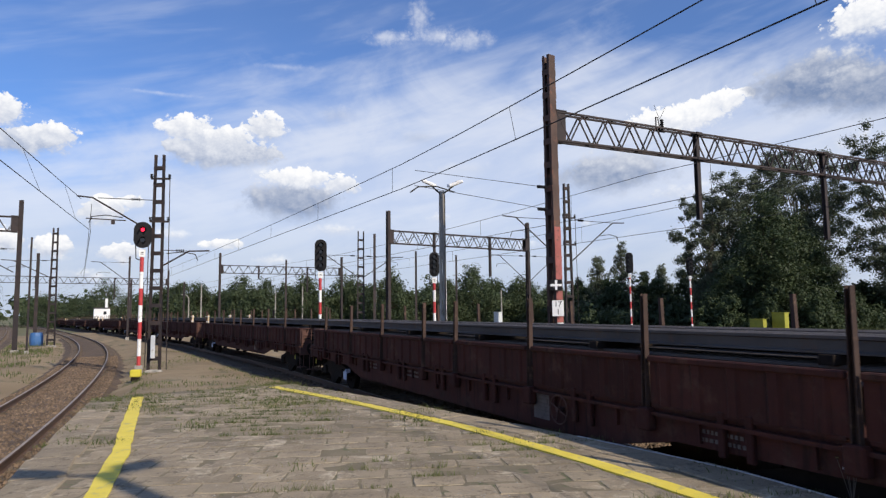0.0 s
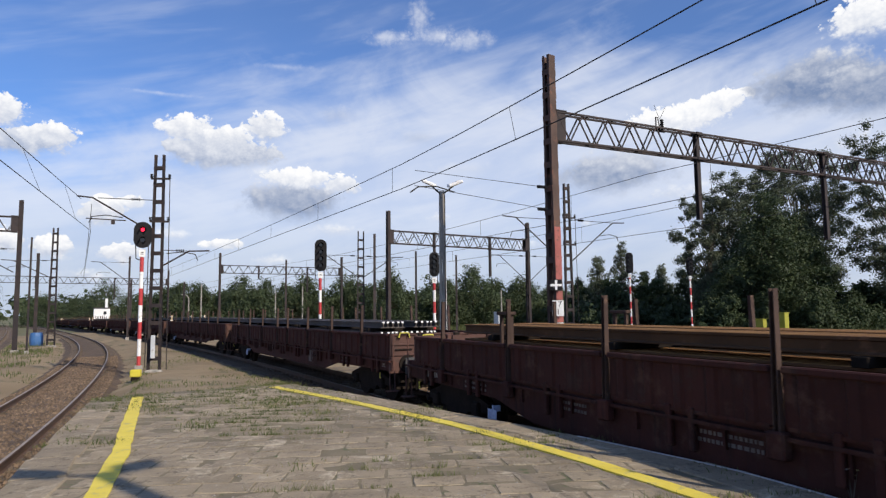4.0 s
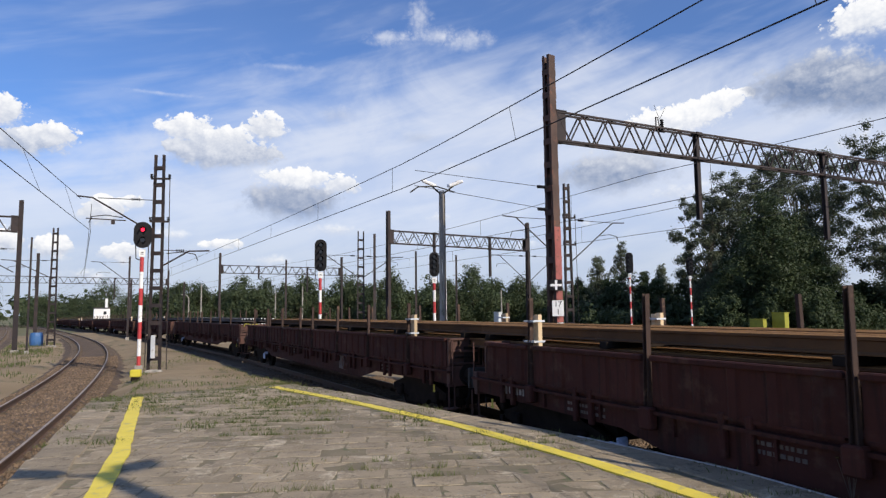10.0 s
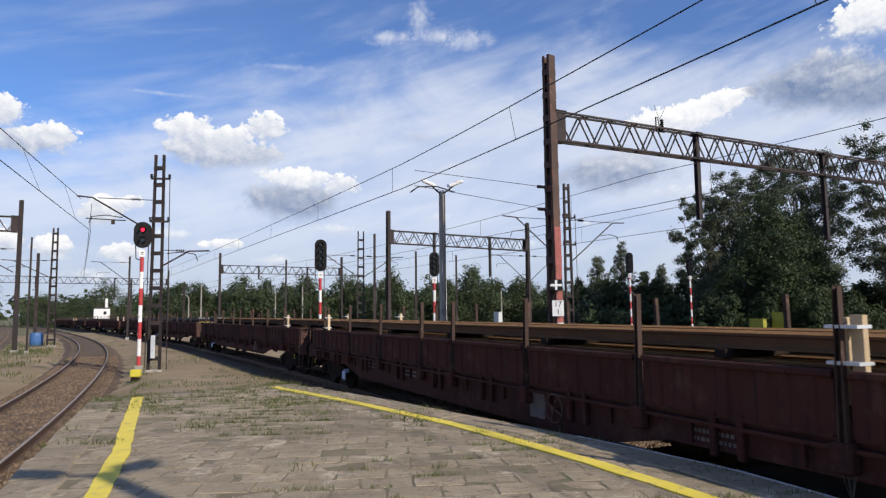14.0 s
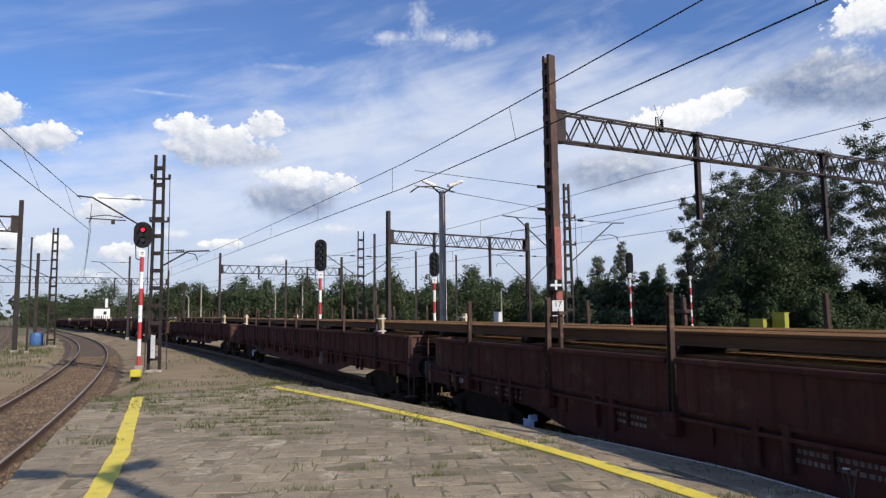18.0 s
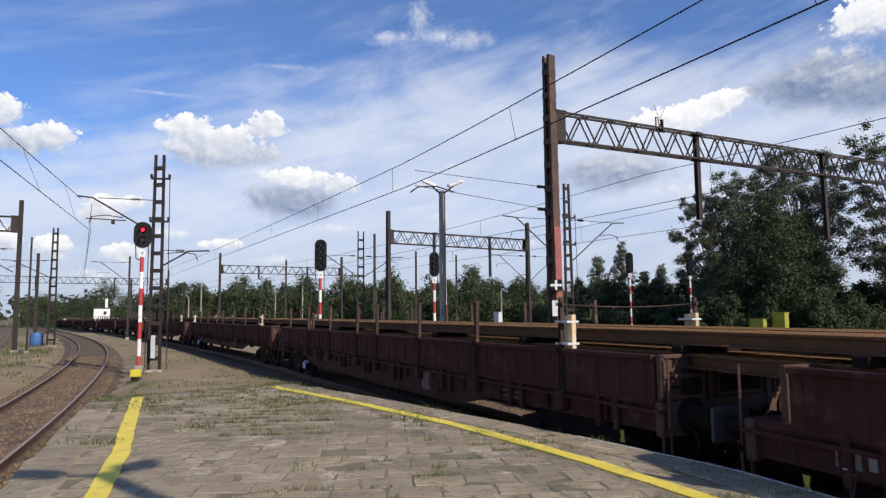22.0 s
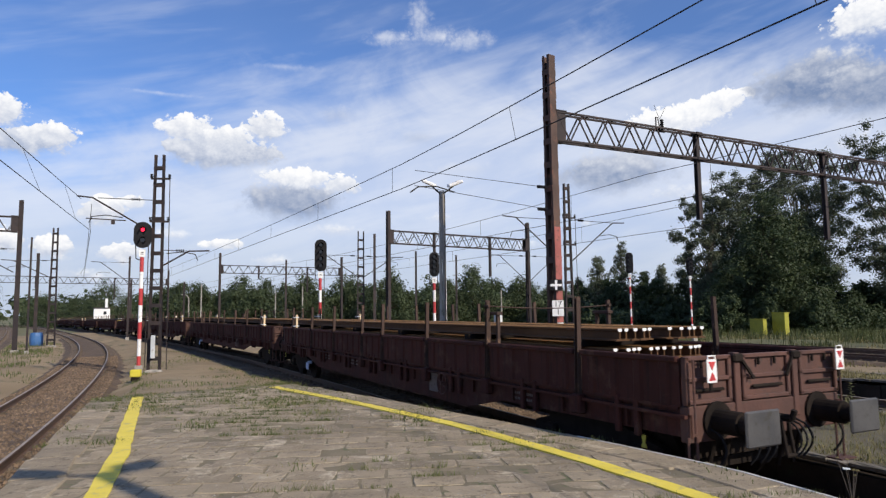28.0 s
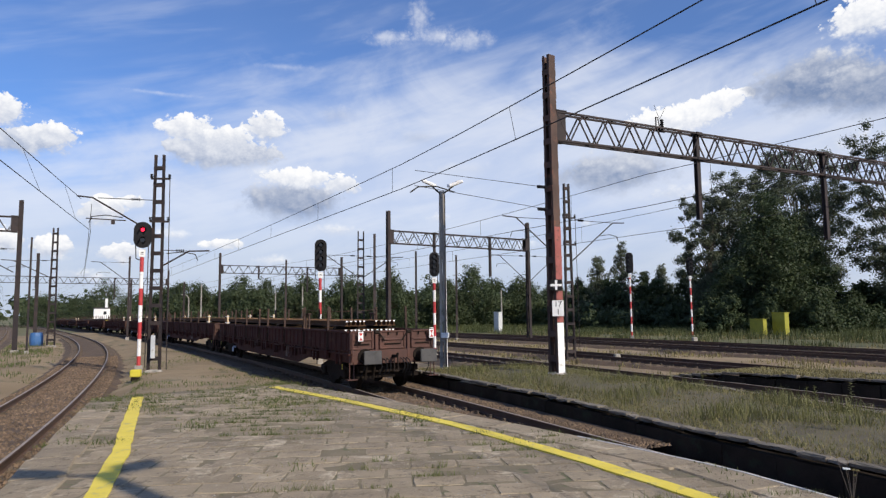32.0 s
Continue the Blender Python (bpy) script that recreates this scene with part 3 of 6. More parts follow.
def build_platform():
    rng = random.Random(11)
    plat = thing("platform", Matrix.Identity(4), "weathered concrete-slab platform with weeds in the joints", "platform", kind="structure")
    outline = RIGHT_EDGE + LEFT_EDGE[::-1]
    bm = bmesh.new()
    prism(bm, outline, ((0, 0, -0.5), (1, 0, 0)), (0, 1, 0), (0, 0, PLATFORM_Z - 0.0065 + 0.5))
    part("platform_core", bm, M_JOINT, plat, "earth and moss between the slabs")
    for edge, sgn in ((RIGHT_EDGE, -1), (LEFT_EDGE, 1)):
        for x, y, dx, dy in resample(edge, 1.0)[:-1]:
            if y < 2.5:
                continue
            bm = bmesh.new()
            nx, ny = sgn * dy, -sgn * dx
            c = (x + dx * 0.5 + nx * 0.25, y + dy * 0.5 + ny * 0.25, PLATFORM_Z - 0.076)
            box(bm, c, (0.50, 0.985, 0.17 + rng.uniform(0, 0.012)), math.degrees(math.atan2(dy, dx)) - 90, ry=rng.uniform(-0.6, 0.6), bevel=0.015)
            part("edge_stone", bm, M_SLAB, plat)
    kinds = []
    for _ in range(14):
        bm = bmesh.new()
        ring = []
        for (x0, y0), (x1, y1) in zip(((-1, -1), (1, -1), (1, 1), (-1, 1)), ((1, -1), (1, 1), (-1, 1), (-1, -1))):
            for q in range(4):
                u = (q + (rng.uniform(-0.3, 0.3) if q else 0.0)) / 4
                chip = 1.0 - (abs(rng.gauss(0, 0.014)) + (rng.uniform(0.02, 0.09) if rng.random() < 0.12 or (q == 0 and rng.random() < 0.4) else 0.0))
                ring.append(((x0 + (x1 - x0) * u) * 0.2465 * chip, (y0 + (y1 - y0) * u) * 0.1735 * chip))
        low = [bm.verts.new((a, b, -0.03)) for a, b in ring]
        mid = [bm.verts.new((a, b, 0.016 + rng.uniform(-0.004, 0.004))) for a, b in ring]
        top = [bm.verts.new((a * 0.965, b * 0.95, 0.029 + rng.gauss(0, 0.0015))) for a, b in ring]
        for a, b in ((low, mid), (mid, top)):
            for q in range(16):
                bm.faces.new((a[q], a[(q + 1) % 16], b[(q + 1) % 16], b[q]))
        bm.faces.new(top)
        kinds.append(finish("slab", bm, M_SLAB))
    bases = [([tuple(q.co) for q in me.vertices], [tuple(q.vertices) for q in me.polygons]) for me in kinds]
    inner = [(x - 0.42 * dy, y + 0.42 * dx) for x, y, dx, dy in resample(RIGHT_EDGE, 0.5)] + [(x + 0.42 * dy, y - 0.42 * dx) for x, y, dx, dy in resample(LEFT_EDGE, 0.5)][::-1]
    v, f, made = [], [], 0
    turn = radians(5.0)
    for j in range(-14, 50):
        for i in range(-26, 30):
            u, w = (i + 0.5 * (j % 2)) * 0.495, j * 0.35
            x, y = u * math.cos(turn) - w * math.sin(turn) - 0.5, u * math.sin(turn) + w * math.cos(turn)
            if not inside(inner, x, y) or y > 14.6:
                continue
            if rng.random() < 0.004:
                continue
            pick = rng.randrange(len(kinds))
            m = pose(x, y, PLATFORM_Z - 0.032 + rng.gauss(0, 0.0022), rng.gauss(0, 0.35), rng.gauss(0, 0.3), 5.0 + rng.gauss(0, 1.8))
            if 4.6 < y < 9.8 and made < 300:
                part("slab", kinds[pick], M_SLAB, plat, at=m)
                made += 1
            else:
                base, polys = bases[pick]
                o = len(v)
                v += [tuple(m @ Vector(q)) for q in base]
                f += [tuple(k + o for k in q) for q in polys]
    tagged(part("slabs", mesh_from("slabs", v, f, M_SLAB2), M_SLAB2, plat), "field of worn concrete slabs", kind="stuff")



M_COPING = material("stained_coping", (0.10, 0.086, 0.066), (0.19, 0.165, 0.13), 0.92, scale=1.8, fine=30, bump=0.6, spread=0.5, third=(0.07, 0.065, 0.045))


def island_z(s, off=1.72):
    """The island's top falls from its front edge to its back edge."""
    return 0.22 + 0.10 * min(1.0, max(0.0, (s - 4) / 4)) - 0.14 * min(1.0, max(0.0, (off - 1.72) / 5.6))


def second_z(s, off=0.0):
    return float(np.interp(s, [5.8, 10.8, 13.0], [0.34, 0.15, -0.15]))


def build_island(s0, s1, left, right, label, z_of, grass):
    """An overgrown platform between two tracks: earth top and concrete edge walls."""
    isl = thing("overgrown_platform", Matrix.Identity(4), label, "platform", "overgrown platforms", "structure")
    bm = bmesh.new()
    rows = []
    for s in np.arange(s0, s1 + 0.1, 1.0):
        row = []
        for k in range(9):
            off = left + 0.3 + (right - left - 0.6) * k / 8
            p, h = MAIN.at(float(s), off)
            hump = 0.05 * math.sin(math.pi * k / 8) + 0.03 * noise.noise(Vector((p.x, p.y, 3)))
            row.append(bm.verts.new((p.x, p.y, z_of(s, off) - 0.02 + hump + dip(p.y))))
        rows.append(row)
    for a, b in zip(rows, rows[1:]):
        for k in range(8):
            bm.faces.new((a[k], a[k + 1], b[k + 1], b[k]))
    part("earth_top", bm, grass, isl, "dry trampled earth with grass", smooth=True)
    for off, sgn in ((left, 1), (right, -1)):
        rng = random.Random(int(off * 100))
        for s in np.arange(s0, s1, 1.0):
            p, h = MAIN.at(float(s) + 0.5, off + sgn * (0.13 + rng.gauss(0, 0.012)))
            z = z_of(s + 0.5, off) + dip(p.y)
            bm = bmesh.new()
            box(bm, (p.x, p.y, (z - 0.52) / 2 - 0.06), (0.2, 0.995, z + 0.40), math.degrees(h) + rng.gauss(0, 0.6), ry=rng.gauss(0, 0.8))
            part("wall_panel", bm, M_WALLC, isl, "concrete wall panel coloured near-black for its shade")
        s = s0
        while s < s1:
            length = rng.uniform(0.25, 0.75)
            p, h = MAIN.at(float(s) + length / 2, off + sgn * 0.15 + rng.gauss(0, 0.022))
            bm = bmesh.new()
            made = box(bm, (0, 0, 0), (0.22 + rng.gauss(0, 0.04), length - 0.01, 0.06 + rng.gauss(0, 0.01)), bevel=0.012)
            bmesh.ops.subdivide_edges(bm, edges=[e for e in bm.edges if e.calc_length() > 0.15], cuts=3)
            for q in bm.verts:
                q.co += Vector((rng.gauss(0, 0.010), rng.gauss(0, 0.005), rng.gauss(0, 0.007)))
            ob = part("coping_stone", bm, M_COPING, isl)
            ob.matrix_basis = pose(p.x, p.y, z_of(s + length / 2, off) + dip(p.y) - 0.012 + rng.gauss(0, 0.006), rng.gauss(0, 0.8), rng.gauss(0, 1.5), math.degrees(h) + rng.gauss(0, 1.2))
            s += length
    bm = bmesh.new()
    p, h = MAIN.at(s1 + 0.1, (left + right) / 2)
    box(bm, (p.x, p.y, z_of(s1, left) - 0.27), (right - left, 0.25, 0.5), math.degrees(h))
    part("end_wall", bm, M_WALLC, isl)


def build_shoulder():
    """Ballast heaped against the island's wall."""
    bm = bmesh.new()
    path = MAIN.path(4.2, 18.0, 0.5, 0.0)
    sweep(bm, [(0.86, -0.20), (1.2, -0.11), (1.66, -0.05)], path, closed=False)
    tagged(part("ballast_shoulder", bm, M_BALLAST), "brown ballast heaped against the platform wall", "ballast", kind="structure")


build_shoulder()
build_platform()
build_island(-22, 16.0, 1.72, 7.3, "overgrown island platform with dry grass and crumbling concrete edge", island_z, M_SOIL)
build_island(-22, 13.0, 10.75, 13.3, "low overgrown platform with shade-darkened concrete edge wall", second_z, M_SOIL)
bm = strip([(x - 0.025 * dy, y + 0.025 * dx) for x, y, dx, dy in resample(RIGHT_EDGE, 0.5) if 4.0 < y < 9.0], 0.016, PLATFORM_Z + 0.004, 0.012)
tagged(part("edge_trim", bm, M_PALE), "pale chipped lip along the platform edge", "edge trim", kind="structure")
for pts, lab in ((RIGHT_LINE, "long worn yellow safety line along the curved edge"), (LEFT_LINE, "short worn yellow safety line with weeds across it")):
    tagged(part("yellow_line", strip(pts, 0.10, PLATFORM_Z - 0.006, 0.020), M_YELLOW), lab, "safety line", "platform safety lines", "structure")


# ---- masts and overhead line ----
def ladder_mast(m, h, w0, w1, depth, label, rung=0.78, group="overhead line masts", name="catenary_mast", foot=True, flange=0.07, steel=None, plate_h=0.10):
    """Two steel channels that lean towards each other, joined by flat rungs; along local x lies the ladder's width."""
    mast = thing(name, m, label, "mast", group)
    for k in (-1, 1):
        bm = bmesh.new()
        a, b = Vector((k * w0 / 2, 0, -0.6)), Vector((k * w1 / 2, 0, h))
        e, f = depth / 2, flange
        prism(bm, [(0, -e), (0, e), (-k * f, e), (-k * f, e - 0.014), (-k * 0.014, e - 0.014), (-k * 0.014, -e + 0.014), (-k * f, -e + 0.014), (-k * f, -e)], (a, (1, 0, 0)), (0, 1, 0), b - a)
        part("channel", bm, steel or M_MAST, mast)
    z = 0.5
    while z < h:
        w = w0 + (w1 - w0) * z / h
        for e in (-1, 1):
            bm = bmesh.new()
            box(bm, (0, e * (depth / 2 + 0.008), z), (w, 0.012, plate_h))
            part("rung", bm, steel or M_MAST, mast)
        z += rung
    if foot:
        bm = bmesh.new()
        box(bm, (0, 0, -0.3), (w0 + 0.12, depth + 0.16, 0.72), bevel=0.06)
        part("foundation", bm, M_CONC, mast, "grey concrete block")
    return mast


def girder(a, b, h, w, label, hangers=()):
    """A box truss between two heads, with zigzag sides and hanging posts at given shares of its length."""
    a, b = Vector(a), Vector(b)
    L = (b - a).length
    m = Matrix.Translation(a) @ pose(0, 0, 0, 0, 0, math.degrees(math.atan2(b.y - a.y, b.x - a.x)))
    g = thing("portal_girder", m, label, "gantry", "overhead line gantries")
    rise = (b.z - a.z) / L
    for y in (-w / 2, w / 2):
        for z in (0.0, h):
            bm = bmesh.new()
            bar(bm, (0, y, z), (L, y, z + rise * L), 0.065, 0.065)
            part("chord", bm, M_MAST, g)
    n = 2 * int(L / 1.1)
    for y in (-w / 2, w / 2):
        for k in range(n):
            x0, x1 = L * k / n, L * (k + 1) / n
            bm = bmesh.new()
            bar(bm, (x0, y, (0.0 if k % 2 else h) + rise * x0), (x1, y, (h if k % 2 else 0.0) + rise * x1), 0.04, 0.04)
            part("lacing_bar", bm, M_MAST, g)
    for z in (0.0, h):
        for k in range(n // 2):
            x = L * (2 * k + 0.5) / n
            bm = bmesh.new()
            bar(bm, (x, -w / 2, z + rise * x), (x, w / 2, z + rise * x), 0.035, 0.035)
            part("cross_brace", bm, M_MAST, g)
    for x0 in (0.0, L - 0.35):
        bm = bmesh.new()
        for y in (-w / 2, w / 2):
            box(bm, (x0 + 0.17, y, h / 2 + rise * x0), (0.4, 0.02, h + 0.12))
        box(bm, (x0 + 0.17, 0, h + 0.05 + rise * x0), (0.44, w + 0.1, 0.03))
        part("end_plate", bm, M_MAST, g)
    for share, length in hangers:
        x = L * share
        post = bmesh.new()
        for y in (-0.07, 0.07):
            box(post, (x, y, h - length / 2 + rise * x), (0.17, 0.03, length + 0.1))
        box(post, (x, 0, h - length / 2 + rise * x), (0.03, 0.14, length))
        hp = part("hanging_post", post, M_MAST, g)
        for z in (0.0, h):
            bm = bmesh.new()
            box(bm, (x, 0, z + rise * x), (0.26, w + 0.12, 0.1))
            part("clamp", bm, M_MAST, hp)
    return g


def cantilever(m, reach, z_top, z_wire, label, up=0.9, knee=0.35):
    """A tubular bracket: raked strut, level tie with insulator, curved steady arm; local +x points to the track."""
    c = thing("cantilever_arm", m, label, "overhead bracket", "overhead line brackets")
    bm = bmesh.new()
    rod(bm, (0.1, 0, z_wire - up), (reach - knee, 0, z_top), 0.032)
    rod(bm, (reach - knee, 0, z_top), (reach + 0.45, 0, z_top + 0.04), 0.03)
    part("strut", bm, M_MAST, c)
    bm = bmesh.new()
    rod(bm, (0.1, 0, z_top + 0.02), (reach - 0.3, 0, z_top), 0.016)
    part("tie", bm, M_WIRE, c)
    bm = bmesh.new()
    for k in range(5):
        rod(bm, (0.55 + k * 0.07, 0, z_top + 0.02), (0.585 + k * 0.07, 0, z_top + 0.02), 0.065, 0.04)
    part("insulator", bm, M_BLACK, c, "dark ribbed insulator")
    bm = bmesh.new()
    rod(bm, (reach - 1.2, 0, z_wire + 0.28), (reach - 0.6, 0, z_wire + 0.36), 0.018)
    rod(bm, (reach - 0.6, 0, z_wire + 0.36), (reach - 0.1, 0, z_wire + 0.28), 0.018)
    rod(bm, (reach - 0.1, 0, z_wire + 0.28), (reach, 0, z_wire + 0.03), 0.018)
    part("steady_arm", bm, M_WIRE, c)
    return c


def wire_run(line, s0, s1, offset, contact, messenger, spans, label, zig=0.0):
    """A contact wire with its messenger and droppers; spans: where it is held, along the line."""
    w = thing("overhead_wire", Matrix.Identity(4), label, "overhead line", "overhead wires")

    def high(s):
        for a, b in zip(spans, spans[1:]):
            if a <= s <= b:
                u = (s - a) / (b - a)
                return messenger[0] - (messenger[0] - messenger[1]) * 4 * u * (1 - u)
        return messenger[0]

    def place(s, extra=0.0):
        """Straight from support to support beyond the first one."""
        for a, b in zip(spans, spans[1:]):
            if a >= 10 and a <= s <= b:
                pa, pb = line.at(a, offset)[0], line.at(b, offset)[0]
                return pa.lerp(pb, (s - a) / (b - a))
        return line.at(float(s), offset + extra)[0]

    pc, pm = [], []
    for s in np.arange(s0, s1 + 0.1, 2.0):
        p = place(float(s))
        q = place(float(s), zig * max(0.0, 12.0 - s) / 12)
        pc.append((q.x, q.y, q.z + contact)), pm.append((p.x, p.y, p.z + high(s)))
    for name, pts, r in (("contact_wire", pc, 0.012), ("messenger_wire", pm, 0.011)):
        bm = bmesh.new()
        tube(bm, pts, r)
        part(name, bm, M_WIRE, w)
    s = s0 + 1.0
    while s < min(s1, 110):
        p = place(float(s))
        q = place(float(s), zig * max(0.0, 12.0 - s) / 12)
        bm = bmesh.new()
        rod(bm, (q.x, q.y, q.z + contact), (p.x, p.y, p.z + high(s)), 0.006, seg=4)
        part("dropper", bm, M_WIRE, w)
        s += 6.4
    return w


def across(line, s):
    """Degrees by which a line's right-hand normal at s is turned from world x."""
    return math.degrees(line.at(s)[1])


# the tall mast on the island platform with its sign plates, and the gantry that it carries
MAST_A = (3.58, 21.0)
tall = ladder_mast(pose(*MAST_A, 0.25, 0, 0, -52), 10.45, 0.42, 0.30, 0.30, "tall rusty steel mast with white foot and faded red bands", flange=0.1, steel=M_RUSTY, plate_h=0.2)
for z0, z1, mat, lab in ((0.0, 1.62, M_WHITE, "white-painted foot"), (1.64, 1.82, M_FADED, ""), (2.35, 2.62, M_FADED, ""), (3.0, 4.7, M_FADED, "faded red band")):
    bm = bmesh.new()
    w = 0.42 - 0.12 * (z0 + z1) / 2 / 10.45
    box(bm, (w / 2 + 0.008, 0, (z0 + z1) / 2), (0.008, 0.295, z1 - z0), ry=-0.33)
    part("painted_band", bm, mat, tall, lab)


def text_mesh(body, size, mat):
    cu = bpy.data.curves.new("text", "FONT")
    cu.body, cu.size, cu.align_x, cu.align_y, cu.extrude = body, size, "CENTER", "CENTER", 0.002
    ob = new("text", cu)
    bpy.context.view_layer.update()
    me = bpy.data.meshes.new_from_object(ob.evaluated_get(bpy.context.evaluated_depsgraph_get()))
    bpy.data.objects.remove(ob)
    me.materials.clear()
    me.materials.append(mat)
    return me


def plate(name, w, h, m, mat, label, category):
    t = thing(name, m, label, category)
    bm = bmesh.new()
    box(bm, (0, 0, 0), (w, 0.01, h), bevel=0.003)
    part("board", bm, mat, t)
    return t


km = plate("distance_sign", 0.36, 0.50, pose(3.62, 20.70, 2.33, 0, 0, -6), M_WHITE, "white distance sign lettered 17 over 1 on the mast", "sign")
for body, z in (("17", 0.12), ("1", -0.12)):
    part("figure", text_mesh(body, 0.24, M_BLACK), M_BLACK, km, at=pose(0, -0.008, z, 90, 0, 0))
cross = plate("cross_sign", 0.36, 0.34, pose(3.58, 20.70, 3.06, 0, 0, -6), M_BLACK, "black square plate with a white cross", "sign")
bm = bmesh.new()
box(bm, (0, -0.008, 0), (0.36, 0.006, 0.075)), box(bm, (0, -0.009, 0), (0.075, 0.006, 0.32))
part("white_cross", bm, M_WHITE, cross, "white painted cross")

n_a = MAIN.at(12.5)[1]
end_a = (MAST_A[0] + math.cos(n_a) * 31, MAST_A[1] + math.sin(n_a) * 31)
girder((MAST_A[0] + 0.15, MAST_A[1] + 0.1, 7.85), (*end_a, 7.85), 0.95, 0.26, "dark steel lattice girder spanning the yard tracks with hanging posts", hangers=((0.212, 3.2), (0.455, 3.65), (0.70, 3.4)))
ladder_mast(pose(*end_a, 0.0, 0, 0, across(MAIN, 12.5) + 90), 9.9, 0.46, 0.30, 0.24, "steel mast carrying the far end of a lattice girder")

# girder that runs out over the sidings
girder((-27.7, 42.1, 7.75), (-41.0, 35.4, 7.75), 0.95, 0.42, "steel lattice girder over the outer sidings")

# horn insulator on the girder
horn = thing("horn_insulator", pose(MAST_A[0] + math.cos(n_a) * 4.9, MAST_A[1] + math.sin(n_a) * 4.9, 8.70, 0, 0, 27), "small dark insulator with two thin arcing horns on a girder", "insulator")
bm = bmesh.new()
for k in range(6):
    rod(bm, (0.09, 0, 0.06 + k * 0.07), (0.09, 0, 0.11 + k * 0.07), 0.075, 0.045)
part("insulator_stack", bm, M_BLACK, horn)
bm = bmesh.new()
rod(bm, (-0.2, 0, 0), (-0.2, 0, 0.5), 0.025), rod(bm, (-0.2, 0, 0.5), (-0.1, 0, 0.5), 0.02), rod(bm, (-0.1, 0, 0.5), (0.0, 0, 0.0), 0.02), rod(bm, (-0.35, 0, 0.0), (0.2, 0, 0.0), 0.03)
part("bracket", bm, M_MAST, horn)
for x in (-0.26, 0.3):
    bm = bmesh.new()
    rod(bm, (0.0, 0, 0.45), (x, 0, 0.95), 0.008, seg=5)
    part("arcing_horn", bm, M_WIRE, horn)

# portal at mid distance and the farther ones: two masts and a girder each
PORTALS = [((-4.1, 48.6), (7.3, 56.0), "two"), ((-27.3, 79.5), (-13.6, 87.0), "three"), ((-67, 92), (-45.2, 107), "four")]
for (ax, ay), (bx, by), tag in PORTALS:
    turn = math.degrees(math.atan2(by - ay, bx - ax))
    for x, y in ((ax, ay), (bx, by)):
        ladder_mast(pose(x, y, -0.1 + dip(y), 0, 0, turn + 90), 9.95, 0.46, 0.30, 0.24, "brown steel portal mast beside the yard tracks", rung=1.1, foot=False)
    girder((ax, ay, 7.4 + dip(ay)), (bx, by, 7.4 + dip(by)), 0.95, 0.42, "distant steel lattice girder across the tracks", hangers=((0.30, 1.6), (0.70, 3.2)))

# free-standing ladder masts: x, y, height, turn, foot width, top width
for x, y, h, rz, w0, w1, lab in (
        (-11.55, 26.2, 8.75, 2, 0.54, 0.41, "dark steel ladder mast beside the red-lit signal"),
        (-30.9, 51.6, 9.35, 4, 0.66, 0.42, "dark steel ladder mast between two sidings"),
        (6.45, 33.5, 9.15, 20, 0.55, 0.34, "steel ladder mast on a concrete foot between yard tracks"),
        (-6.4, 50.5, 8.9, 15, 0.60, 0.50, "slim steel ladder mast in the yard")):
    ladder_mast(pose(x, y, ground_z(x, y), 0, 0, rz), h, w0, w1, 0.12, lab, rung=0.70, flange=0.085, plate_h=0.15)
for x, y, h, q, lab in ((-27.6, 42.2, 9.95, 0.7, "brown steel mast with a lamp beside the siding"), (-49.6, 79.5, 10.2, 0.9, "weathered mast beyond the siding"), (-5.6, 53.0, 9.0, 0.5, "slim grey mast in the yard"),
                     (-35.0, 88.0, 7.2, 0.6, "distant brown mast behind the train"), (-2.6, 62.0, 8.4, 0.5, "slim dark mast in the yard"), (-48.5, 108, 7.5, 0.7, "distant mast by the woods"), (-58.0, 96.0, 8.5, 0.7, "distant mast over the sidings"), (-46, 96, 8.2, 0.7, "distant mast over the curve"), (-30.5, 63.2, 8.0, 0.45, "dark mast beside the side track"), (-26.3, 41.4, 7.4, 0.28, "thin dark pole beside a lamp mast"), (-41.5, 90.0, 6.8, 0.5, "distant dark post before the trees"), (-17.4, 72.0, 8.6, 0.5, "slim dark mast in the yard"), (1.2, 60.0, 7.8, 0.45, "slim dark post in the yard")):
    mast = thing("steel_post", pose(x, y, ground_z(x, y), 0, 0, 20), lab, "mast", "plain masts")
    bm = bmesh.new()
    for k in (-1, 1):
        bar(bm, (k * 0.11 * q, 0, -0.4), (k * 0.085 * q, 0, h), 0.025, 0.22 * q)
    bar(bm, (0, 0, -0.4), (0, 0, h), 0.18 * q, 0.03)
    part("post", bm, M_MAST, mast)
    bm = bmesh.new()
    box(bm, (0, 0, -0.05), (0.12 + 0.45 * q, 0.12 + 0.45 * q, 0.5), bevel=0.04)
    part("foundation", bm, M_CONC, mast)

